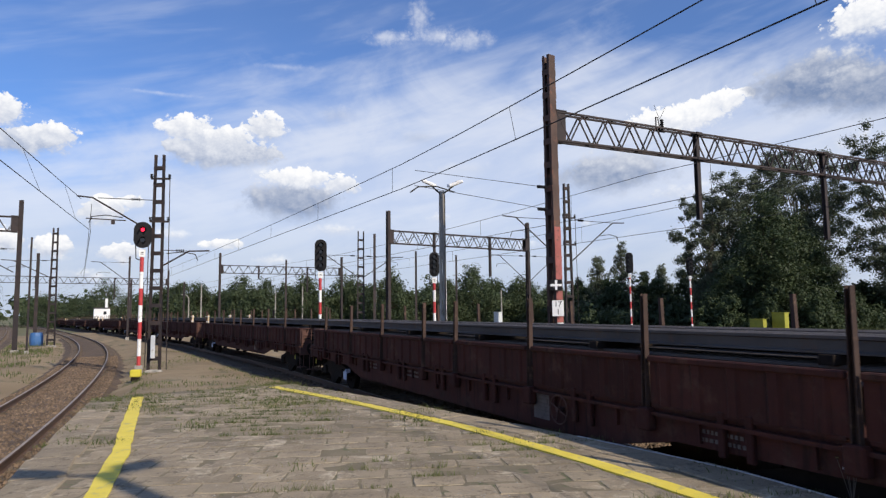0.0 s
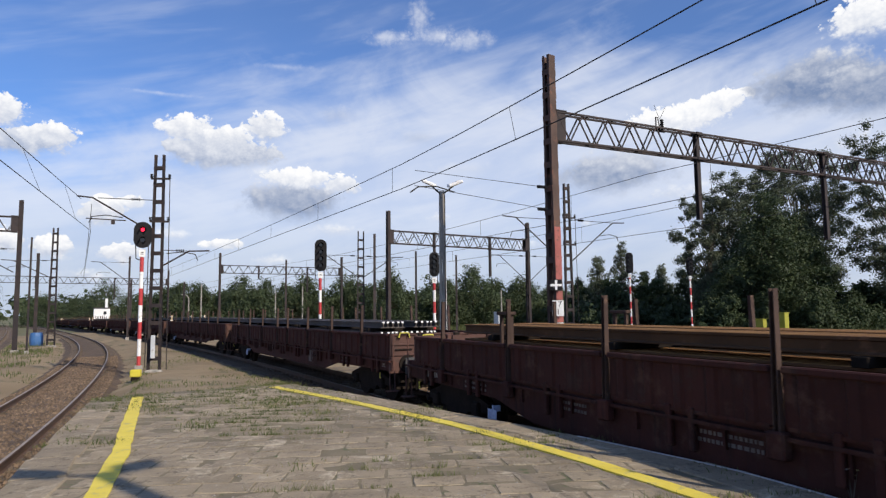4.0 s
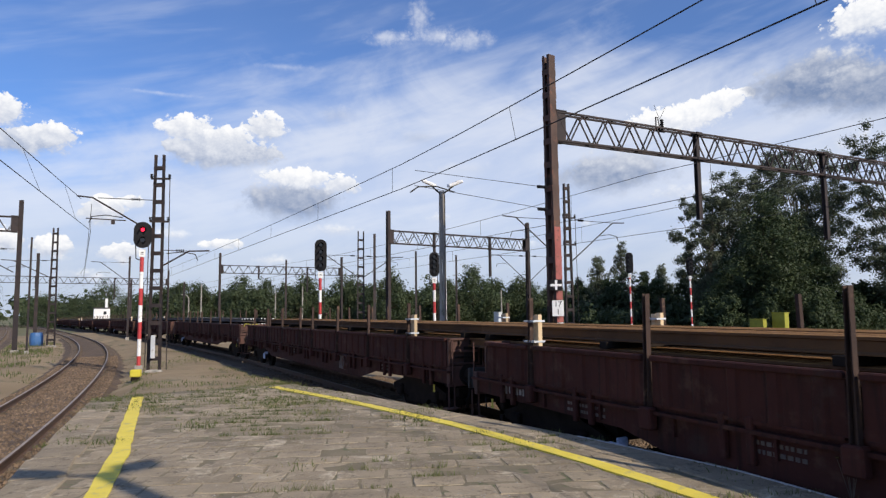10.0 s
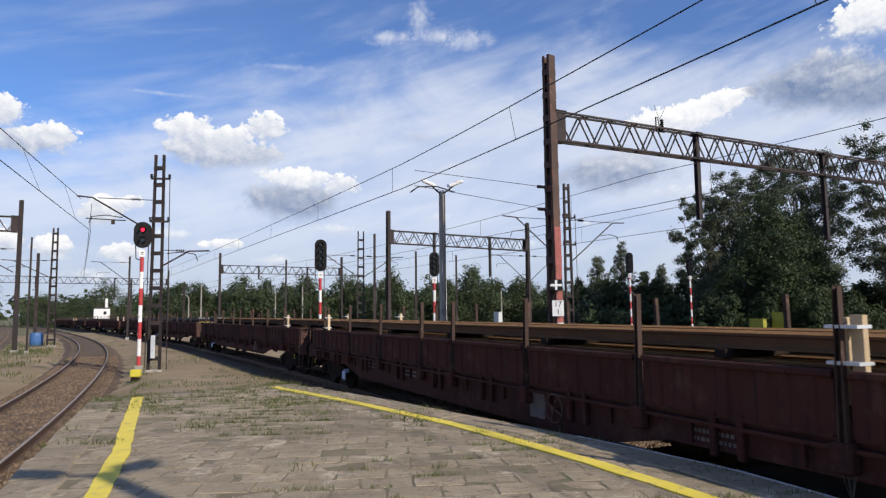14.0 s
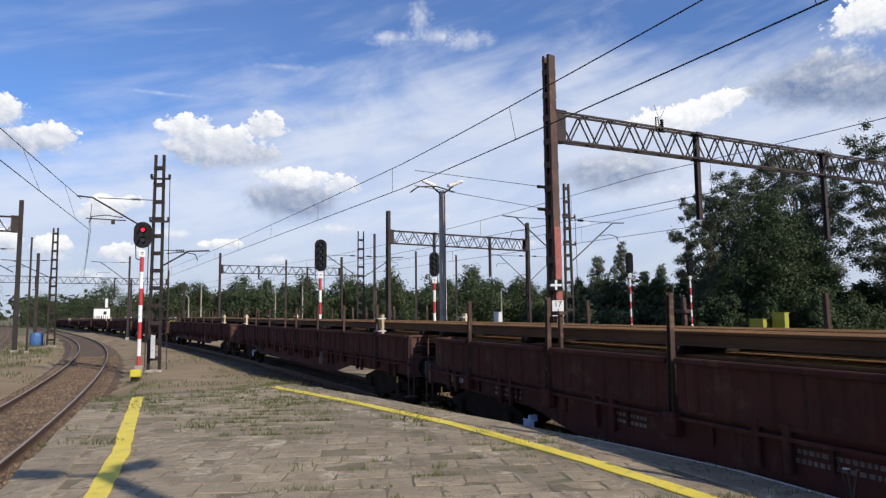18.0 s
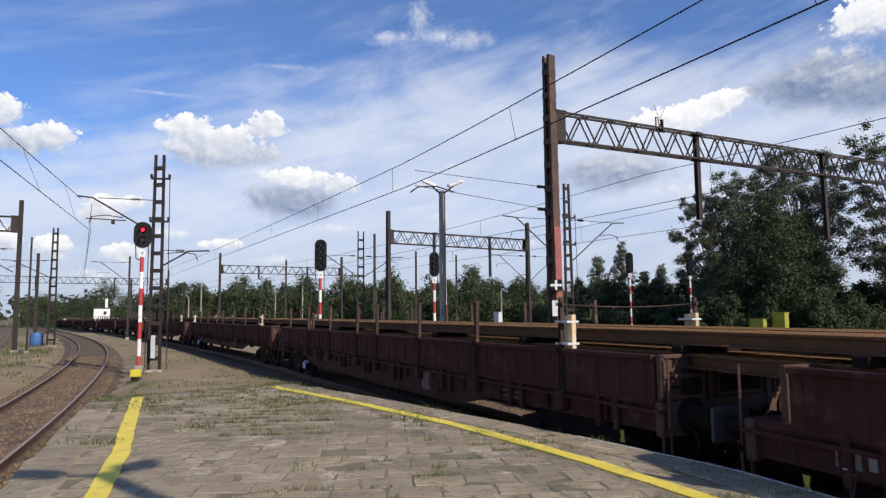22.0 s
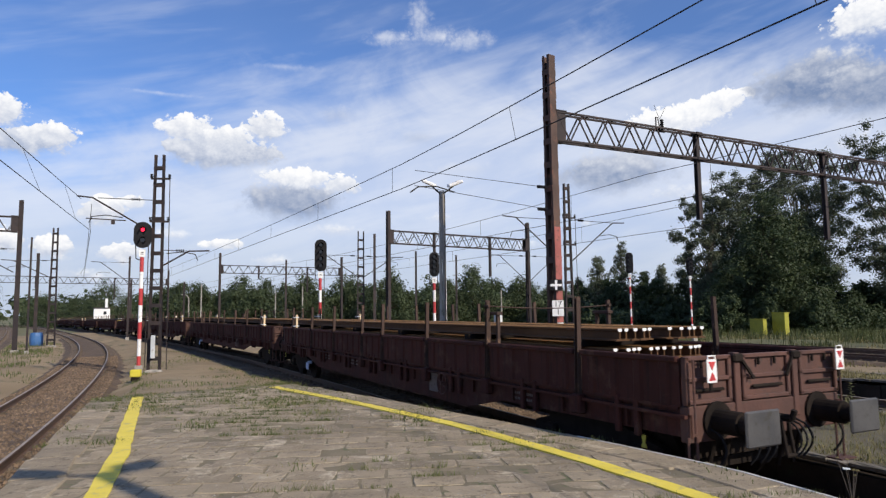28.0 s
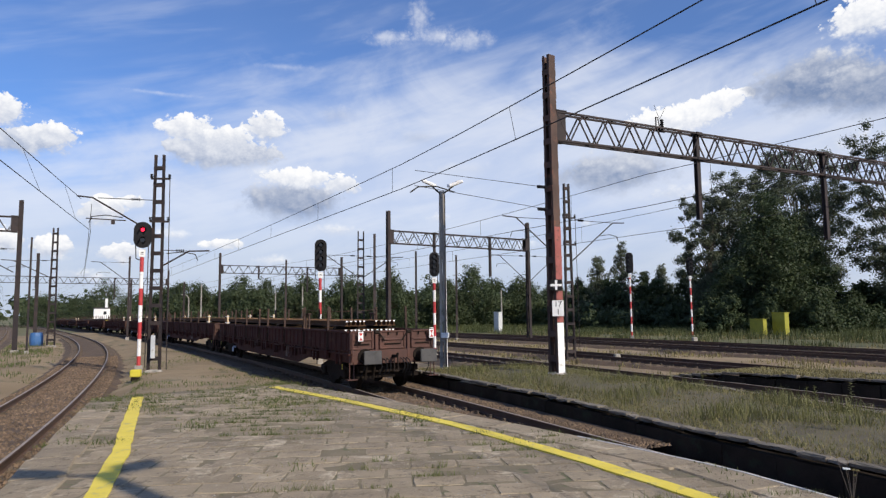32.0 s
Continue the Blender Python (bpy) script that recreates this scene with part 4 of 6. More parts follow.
# tensioning gear on two ladder masts
for x, y, rz, zs in ((-11.45, 26.2, 10, (7.75, 6.0)), (6.45, 33.5, 20, (7.0, 5.6))):
    gear = thing("tension_gear", pose(x, y, 0.0, 0, 0, rz), "cross arms, insulators and guide rod fixed to a ladder mast", "mast fitting", "mast fittings")
    for z in zs:
        bm = bmesh.new()
        box(bm, (0, -0.2, z), (0.72, 0.08, 0.07))
        arm = part("cross_arm", bm, M_MAST, gear)
        for k in (-1, 1):
            bm = bmesh.new()
            for q in range(3):
                rod(bm, (k * 0.34, -0.2, z + 0.02 + q * 0.06), (k * 0.34, -0.2, z + 0.06 + q * 0.06), 0.07, 0.045)
            part("insulator", bm, M_BLACK, arm)
    bm = bmesh.new()
    rod(bm, (0.42, -0.2, 0.1), (0.36, -0.2, zs[0]), 0.016, seg=6)
    part("guide_rod", bm, M_MAST, gear)
    if x > 0:
        continue
    bm = bmesh.new()
    box(bm, (-0.1, -0.22, 1.0), (0.16, 0.12, 0.9), bevel=0.02)
    part("cable_box", bm, M_CABINET, gear, "pale grey cable box")

# slim concrete posts before the trees
for x, y, h, bend in ((-37.5, 101.0, 7.4, 0), (-39.8, 102.0, 5.4, 1), (-26.0, 101.0, 6.4, 0), (-21.6, 100.0, 6.9, 0), (-10.3, 100.0, 6.4, 0), (8.4, 95.0, 5.5, 0)):
    post = thing("concrete_post", pose(x, y, ground_z(x, y)), "slim pale concrete lamp post before the trees" if bend else "slim pale concrete post before the trees", "post", "slim posts")
    bm = bmesh.new()
    rod(bm, (0, 0, -0.3), (0, 0, h), 0.13, 0.08)
    if bend:
        rod(bm, (0, 0, h), (-0.5, 0, h + 0.5), 0.06), rod(bm, (-0.5, 0, h + 0.5), (-1.2, 0, h + 0.55), 0.08)
    part("shaft", bm, M_CONC, post)

# brackets
p, h = MAIN.at(12.2)
spanner = thing("cross_span", pose(MAST_A[0], MAST_A[1], 0.0, 0, 0, math.degrees(h) + 180), "two thin span wires with insulators and a curved steady arm", "overhead bracket", "overhead line brackets")
for z, z2 in ((6.25, 6.40), (5.52, 5.95)):
    bm = bmesh.new()
    rod(bm, (0.1, 0, z), (4.9, 0, z2), 0.009, seg=5)
    part("span_wire", bm, M_WIRE, spanner)
    bm = bmesh.new()
    for q in range(5):
        rod(bm, (0.30 + q * 0.06, 0, z), (0.335 + q * 0.06, 0, z), 0.06, 0.035)
    part("insulator", bm, M_BLACK, spanner, "dark ribbed insulator")
bm = bmesh.new()
for a, b in (((3.6, 0, 5.85), (4.2, 0, 5.98)), ((4.2, 0, 5.98), (4.8, 0, 5.92)), ((4.8, 0, 5.92), (5.05, 0, 5.74))):
    rod(bm, a, b, 0.02)
part("steady_arm", bm, M_WIRE, spanner)
cantilever(pose(-11.7, 26.2, 0.0, 0, 0, 180 + 24), 2.35, 6.88, 5.85, "raked bracket over the side track", up=0.25, knee=0.1)
boom = thing("steady_boom", pose(-11.7, 26.2, 0.0, 0, 0, 180 + 24), "level steel tube with a drop bracket below a raked strut", "overhead bracket", "overhead line brackets")
bm = bmesh.new()
rod(bm, (1.05, 0, 6.02), (2.45, 0, 6.05), 0.022), box(bm, (1.5, 0, 5.93), (0.14, 0.05, 0.16))
part("tube", bm, M_MAST, boom)
cantilever(pose(-11.42, 26.25, 0.0, 0, 0, 24), 1.4, 4.85, 4.45, "raked bracket on the back of a ladder mast", up=0.2)
cantilever(pose(-30.45, 63.2, 0.0, 0, 0, 208), 2.9, 7.3, 6.0, "raked bracket on a farther mast of the side track", up=0.6)
cantilever(pose(-30.9, 51.6, 0.0, 0, 0, 200), 3.2, 6.6, 5.8, "raked bracket over a siding", up=0.6)
cantilever(pose(-27.8, 42.2, 0.0, 0, 0, 200), 3.0, 6.6, 5.7, "raked bracket on a mast beside the siding", up=0.6)
cantilever(pose(6.6, 33.5, 0.0, 0, 0, 27), 3.2, 6.9, 5.9, "raked bracket over a yard track", up=1.1)
cantilever(pose(6.2, 33.5, 0.0, 0, 0, 207), 3.2, 6.9, 5.9, "raked bracket over the platform track", up=1.1)
cantilever(pose(7.3, 56.0, 0.0, 0, 0, 27), 3.2, 6.9, 5.9, "raked bracket on a portal mast", up=1.2)
cantilever(pose(7.3, 56.0, 0.0, 0, 0, 207), 3.2, 6.9, 5.9, "raked bracket on a portal mast", up=1.2)
cantilever(pose(-6.4, 50.5, 0.0, 0, 0, 30), 3.2, 6.6, 5.9, "raked bracket on a slim ladder mast", up=1.0)
cantilever(pose(-6.4, 50.5, 0.0, 0, 0, 210), 3.2, 6.6, 5.9, "raked bracket on a slim ladder mast", up=1.0)

wire_run(MAIN, -14, 160, -0.15, 5.72, (6.42, 6.30), [-50, 12, 58, 105, 160], "contact and messenger wires over the train's track", zig=0.28)
wire_run(SIDE, 19, 160, 0.1, 5.75, (6.85, 6.35), [19, 62, 110, 160], "contact and messenger wires over the side track")
pair = thing("overhead_wire", Matrix.Identity(4), "contact and messenger wires running in over the platform's side track", "overhead line", "overhead wires")
LOW_A, LOW_B, TOP_A, TOP_B = Vector((-14.86, 27.17, 5.85)), Vector((-0.1, -12.0, 5.85)), Vector((-14.55, 25.9, 6.95)), Vector((-0.85, -12.0, 6.95))
for name, a, b, sag in (("contact_wire", LOW_A, LOW_B, 0.0), ("messenger_wire", TOP_A, TOP_B, 0.10)):
    bm = bmesh.new()
    tube(bm, [a.lerp(b, q / 10) - Vector((0, 0, sag * 4 * q / 10 * (1 - q / 10))) for q in range(11)], 0.012)
    part(name, bm, M_WIRE, pair)
for u in (0.08, 0.22, 0.36):
    bm = bmesh.new()
    rod(bm, LOW_A.lerp(LOW_B, u), TOP_A.lerp(TOP_B, u) - Vector((0, 0, 0.10 * 4 * u * (1 - u))), 0.006, seg=4)
    part("dropper", bm, M_WIRE, pair)
wire_run(MAIN, -30, 160, 9.0, 5.8, (6.9, 6.5), [-40, 12, 58, 105, 160], "contact and messenger wires over the platform track")
wire_run(MAIN, -30, 160, 15.2, 5.8, (6.9, 6.5), [-40, 12, 58, 105, 160], "contact and messenger wires over a yard track")
wire_run(SIDE, 5, 160, -7.4, 5.8, (6.9, 6.5), [-32, 17, 62, 110, 160], "contact and messenger wires over a siding")


# ---- light signals and lamps ----
def signal(x, y, z0, mast_h, head_h, head_w, lamps, lit, label, rz=0.0, first=M_RED, band=0.62):
    s = thing("light_signal", pose(x, y, z0, 0, 0, rz), label, "railway signal", "colour-light signals")
    z, k = 0.0, 0
    while z < mast_h - 0.05:
        top = min(z + band, mast_h)
        bm = bmesh.new()
        rod(bm, (0, 0, z), (0, 0, top), 0.075, seg=14)
        part("mast_band", bm, first if k % 2 == 0 else M_WHITE, s, "red-painted band" if k % 2 == 0 else "white-painted band", smooth=False)
        z, k = top, k + 1
    bm = bmesh.new()
    w, hh = head_w / 2, head_h / 2
    outline = [(w * math.cos(a), (hh - w) * (1 if math.sin(a) >= 0 else -1) + w * math.sin(a)) for a in [math.pi * 2 * (q + 0.5) / 20 for q in range(20)]]
    prism(bm, outline, ((0, -0.1, mast_h + hh + 0.15), (1, 0, 0)), (0, 0, 1), (0, 0.035, 0))
    head = part("head_plate", bm, M_BLACK, s, "black rounded background board")
    bm = bmesh.new()
    box(bm, (0, 0.06, mast_h + hh + 0.15), (head_w * 0.6, 0.26, head_h * 0.86), bevel=0.03)
    part("lamp_housing", bm, M_BLACK, head)
    pitch = (head_h - 0.22) / lamps
    for q in range(lamps):
        zc = mast_h + 0.15 + head_h - 0.11 - pitch * (q + 0.5)
        r = min(0.105, pitch * 0.42)
        bm = bmesh.new()
        rod(bm, (0, -0.10, zc), (0, -0.118, zc), r * (0.66 if q == lit else 0.85), seg=20)
        part("lens", bm, M_REDGLOW if q == lit else M_GLASS, head, "glowing red lens" if q == lit else "unlit dark lens")
        bm = bmesh.new()
        n = 14
        rings = [[bm.verts.new((r * k1 * math.cos(a), -0.1 - d, zc + r * k1 * math.sin(a))) for a in [math.pi * (-0.15 + 1.3 * j / n) for j in range(n + 1)]] for k1, d in ((1.18, 0.0), (1.14, 0.24), (1.06, 0.24), (1.1, 0.0))]
        for a, b in zip(rings, rings[1:] + rings[:1]):
            for j in range(n):
                bm.faces.new((a[j], a[j + 1], b[j + 1], b[j]))
        part("hood", bm, M_BLACK, head)
    bm = bmesh.new()
    box(bm, (0, -0.085, mast_h - 0.05), (0.24, 0.015, 0.3), bevel=0.004)
    plt = part("name_plate", bm, M_WHITE, s, "white plate with unreadable dark mark")
    bm = bmesh.new()
    box(bm, (0, -0.096, mast_h - 0.02), (0.11, 0.006, 0.03)), box(bm, (0, -0.096, mast_h - 0.09), (0.11, 0.006, 0.03))
    part("mark", bm, M_BLACK, plt)
    bm = bmesh.new()
    rod(bm, (0.22, 0.16, 0.2), (0.22, 0.16, mast_h + head_h * 0.6), 0.02, seg=6)
    rod(bm, (-0.22, 0.2, mast_h - 0.25), (-0.25, 0.2, mast_h + 0.35), 0.018, seg=6)
    rod(bm, (-0.22, 0.2, mast_h - 0.25), (0.0, 0.05, mast_h - 0.35), 0.018, seg=6)
    part("ladder_rail", bm, M_MAST, s)
    bm = bmesh.new()
    box(bm, (0, 0, 0.05), (0.3, 0.3, 0.5), bevel=0.03)
    part("base", bm, M_CONC, s)
    return s


signal(-11.95, 25.75, 0.0, 4.75, 1.05, 0.66, 2, 0, "red-lit colour-light signal on a red and white banded mast", 24, band=0.66)
signal(-6.35, 33.6, -0.3, 4.55, 1.65, 0.62, 4, 9, "unlit tall signal with four lenses on a banded mast", 18)
signal(-0.5, 35.5, -0.3, 4.3, 1.35, 0.55, 4, 9, "unlit signal with four lenses beside a lamp post", 10)
signal(15.6, 54.5, -0.2, 5.3, 1.75, 0.62, 4, 9, "distant unlit signal on a banded mast by the bushes", -5)
signal(21.2, 56.0, -0.3, 5.25, 1.55, 0.56, 4, 9, "distant unlit signal before the dark trees", -5)

# yellow lamp box on the ground before the signal
ybox = thing("ground_marker", pose(-10.95, 23.4, ground_z(-10.95, 23.4) + 0.02, 0, 0, 12), "small yellow marker box on a short dark foot in the dirt", "marker box")
bm = bmesh.new()
box(bm, (0, 0, 0.26), (0.34, 0.30, 0.26), bevel=0.03)
part("casing", bm, M_YBOX, ybox)
bm = bmesh.new()
box(bm, (0, 0, 0.06), (0.26, 0.24, 0.16), bevel=0.02)
part("foot", bm, M_UNDER, ybox)

# twin-headed lamps: one on the island platform, its twin behind the viewer throws a shadow on the slabs
lamp = thing("platform_lamp", pose(-0.03, 24.6, 0.1, 0, 0, 8), "tall concrete lamp post with two angled floodlight heads", "lamp post", "lamp posts")
for k in (-1, 1):
    bm = bmesh.new()
    bar(bm, (k * 0.078, 0, -0.3), (k * 0.048, 0, 6.75), 0.045, 0.11)
    part("post_leg", bm, M_CONC, lamp, "grey concrete leg")
for q in range(9):
    bm = bmesh.new()
    box(bm, (0, 0, 0.35 + q * 0.78), (0.15 - 0.007 * q, 0.08, 0.20), bevel=0.01)
    part("post_web", bm, M_CONC, lamp)
bm = bmesh.new()
rod(bm, (0, 0, 6.6), (-0.45, 0, 7.0), 0.03), rod(bm, (0, 0, 6.6), (0.45, 0, 6.95), 0.03), rod(bm, (0.1, -0.12, 0.1), (0.1, -0.12, 6.6), 0.02)
part("arms", bm, M_MAST, lamp)
for k in (-1, 1):
    bm = bmesh.new()
    box(bm, (k * 0.50, -0.15, 7.02), (0.60, 0.30, 0.13), ry=k * 22 * -1, rx=14, bevel=0.04)
    part("lamp_head", bm, M_WHITE, lamp, "white floodlight head")
bm = bmesh.new()
box(bm, (0.05, -0.16, 1.28), (0.30, 0.05, 0.2), bevel=0.01)
part("small_box", bm, M_WHITE, lamp, "small white box")
bm = bmesh.new()
rod(bm, (0.13, -0.08, 0.0), (0.10, -0.08, 5.4), 0.022)
part("conduit", bm, M_WHITE, lamp, "white conduit pipe")

copy_thing(lamp, pose(3.75, 0.0, PLATFORM_Z - 0.05, 0, 0, 20))


# ---- trackside odds and ends ----
def cabinet(x, y, z, w, d, h, mat, label, name="trackside_cabinet", rz=0.0):
    c = thing(name, pose(x, y, z, 0, 0, rz), label, "cabinet", "trackside cabinets")
    bm = bmesh.new()
    box(bm, (0, 0, h / 2), (w, d, h), bevel=0.02)
    body = part("body", bm, mat, c)
    bm = bmesh.new()
    box(bm, (0, -d / 2 - 0.006, h * 0.52), (w * 0.84, 0.02, h * 0.82), bevel=0.004)
    part("door", bm, mat, c)
    bm = bmesh.new()
    box(bm, (0, 0, h + 0.02), (w + 0.08, d + 0.08, 0.05), bevel=0.01)
    part("lid", bm, mat, c)
    return c


cabinet(6.3, 76.0, ground_z(6.3, 76.0), 0.8, 0.6, 2.3, M_CABINET, "pale grey trackside cabinet in tall grass", rz=-48)
cabinet(28.25, 55.0, ground_z(28.25, 55.0) - 0.1, 1.35, 0.45, 1.98, M_YBOX_SHADE, "bright yellow trackside box in tall grass", rz=-72)
cabinet(26.65, 55.6, ground_z(26.65, 55.6) - 0.1, 1.5, 0.4, 1.45, M_YBOX_SHADE, "low yellow trackside box in tall grass", rz=-72)
for x, y, w, h in ((8.45, 32.2, 0.30, 0.38), (18.3, 48.0, 0.36, 0.45)):
    st = thing("marker_stone", pose(x, y, ground_z(x, y), 0, 0, 15), "small pale concrete marker stone beside the rails", "marker stone", "marker stones")
    bm = bmesh.new()
    box(bm, (0, 0, h / 2), (w, w * 0.8, h + 0.1), bevel=0.04)
    part("stone", bm, M_CONC, st)
barrel = thing("blue_barrel", pose(-32.6, 52.5, ground_z(-32.6, 52.5)), "blue plastic barrel standing beside the siding", "barrel")
bm = bmesh.new()
for z0, z1, r0, r1 in ((0, 0.28, 0.44, 0.47), (0.28, 0.33, 0.49, 0.49), (0.33, 0.75, 0.48, 0.48), (0.75, 0.80, 0.49, 0.49), (0.80, 1.05, 0.47, 0.42)):
    rod(bm, (0, 0, z0), (0, 0, z1), r0, r1, seg=18)
part("shell", bm, M_BLUE, barrel)
house = thing("signal_house", pose(-77.4, 148.0, dip(148) + 0.3, 0, 0, 30), "small white signal house before dark trees", "building")
bm = bmesh.new()
box(bm, (0, 0, 2.0), (3.2, 3.2, 4.0))
wall = part("wall", bm, M_PLASTER, house)
bm = bmesh.new()
box(bm, (0, 0, 4.1), (3.5, 3.5, 0.25), bevel=0.05)
roof = part("roof", bm, M_ROOF, house, "flat dark roof")
bm = bmesh.new()
box(bm, (0.9, 0, 5.2), (0.5, 0.5, 2.1))
part("chimney", bm, M_PLASTER, roof)
for k in range(1):
    bm = bmesh.new()
    box(bm, (0.6, -1.61, 3.0), (0.6, 0.06, 0.7), bevel=0.01)
    win = part("window", bm, M_PANE, house)


# ---- the train ----
PITCH_M = 21.60      # buffer to buffer
# where the last buffers stand along the track over time: the train slows a little, then gathers speed
RUN_T = [0, 2.5, 6, 9, 12, 17, 18, 21, 23.5, 25, 28, 29, 30.5, 32]
RUN_S = [-90.2, -81.83, -70.35, -61.33, -52.8, -37.9, -34.8, -24.63, -15.8, -10.3, 0.07, 3.28, 7.97, 12.58]


def run(t):
    """Distance run at t seconds, on a smooth curve through the table."""
    k = max(0, min(len(RUN_T) - 2, int(np.searchsorted(RUN_T, t, side="right")) - 1))

    def slope(j):
        a, b = max(0, j - 1), min(len(RUN_T) - 1, j + 1)
        return (RUN_S[b] - RUN_S[a]) / (RUN_T[b] - RUN_T[a])

    d = RUN_T[k + 1] - RUN_T[k]
    u = (t - RUN_T[k]) / d
    return ((2 * u ** 3 - 3 * u ** 2 + 1) * RUN_S[k] + (u ** 3 - 2 * u ** 2 + u) * d * slope(k) + (3 * u ** 2 - 2 * u ** 3) * RUN_S[k + 1] + (u ** 3 - u ** 2) * d * slope(k + 1))


HALF = 1.37
COUNT = 17
RECESS = 0.45        # the front end flaps stand behind a small brake platform
STAKES = [2.51, 4.98, 7.45, 9.98, 11.45, 13.95, 16.42, 19.00]
SIDE_X = -(HALF - 0.088)
SETTLED = 0.04       # the laden bodies sit a little lower on their springs


def wheelset_mesh():
    bm = bmesh.new()
    rod(bm, (-1.0, 0, 0), (1.0, 0, 0), 0.08, seg=10)
    for k in (-1, 1):
        rod(bm, (k * 0.68, 0, 0), (k * 0.715, 0, 0), 0.49, seg=28)
        rod(bm, (k * 0.715, 0, 0), (k * 0.82, 0, 0), 0.46, seg=28)
        rod(bm, (k * 0.82, 0, 0), (k * 0.835, 0, 0), 0.36, 0.30, seg=24)
        for q in range(6):
            a = q * math.pi / 3
            box(bm, (k * 0.845, 0.22 * math.cos(a), 0.22 * math.sin(a)), (0.03, 0.07, 0.07), rx=math.degrees(a))
    return finish("wheelset", bm, M_UNDER)


def ribbed_flap(length, h):
    """A drop side: a plate with a rolled top rim, a foot rim and upright ribs; lies in local yz, outside towards -x."""
    bm = bmesh.new()
    n = max(2, int(length / 0.42))
    out = [(length / 2, 0.02), (-length / 2, 0.02), (-length / 2, -0.015)]
    for k in range(n):
        y = -length / 2 + length * (k + 0.5) / n
        out += [(y - 0.085, -0.015), (y - 0.05, -0.042), (y + 0.05, -0.042), (y + 0.085, -0.015)]
    out.append((length / 2, -0.015))
    prism(bm, out, ((0, 0, 0), (0, 1, 0)), (1, 0, 0), (0, 0, h - 0.07))
    rim = bmesh.new()
    box(rim, (-0.02, 0, h - 0.035), (0.085, length, 0.07), bevel=0.014)
    return finish("side_flap", bm, M_WAGON), finish("top_rim", rim, M_WAGON)


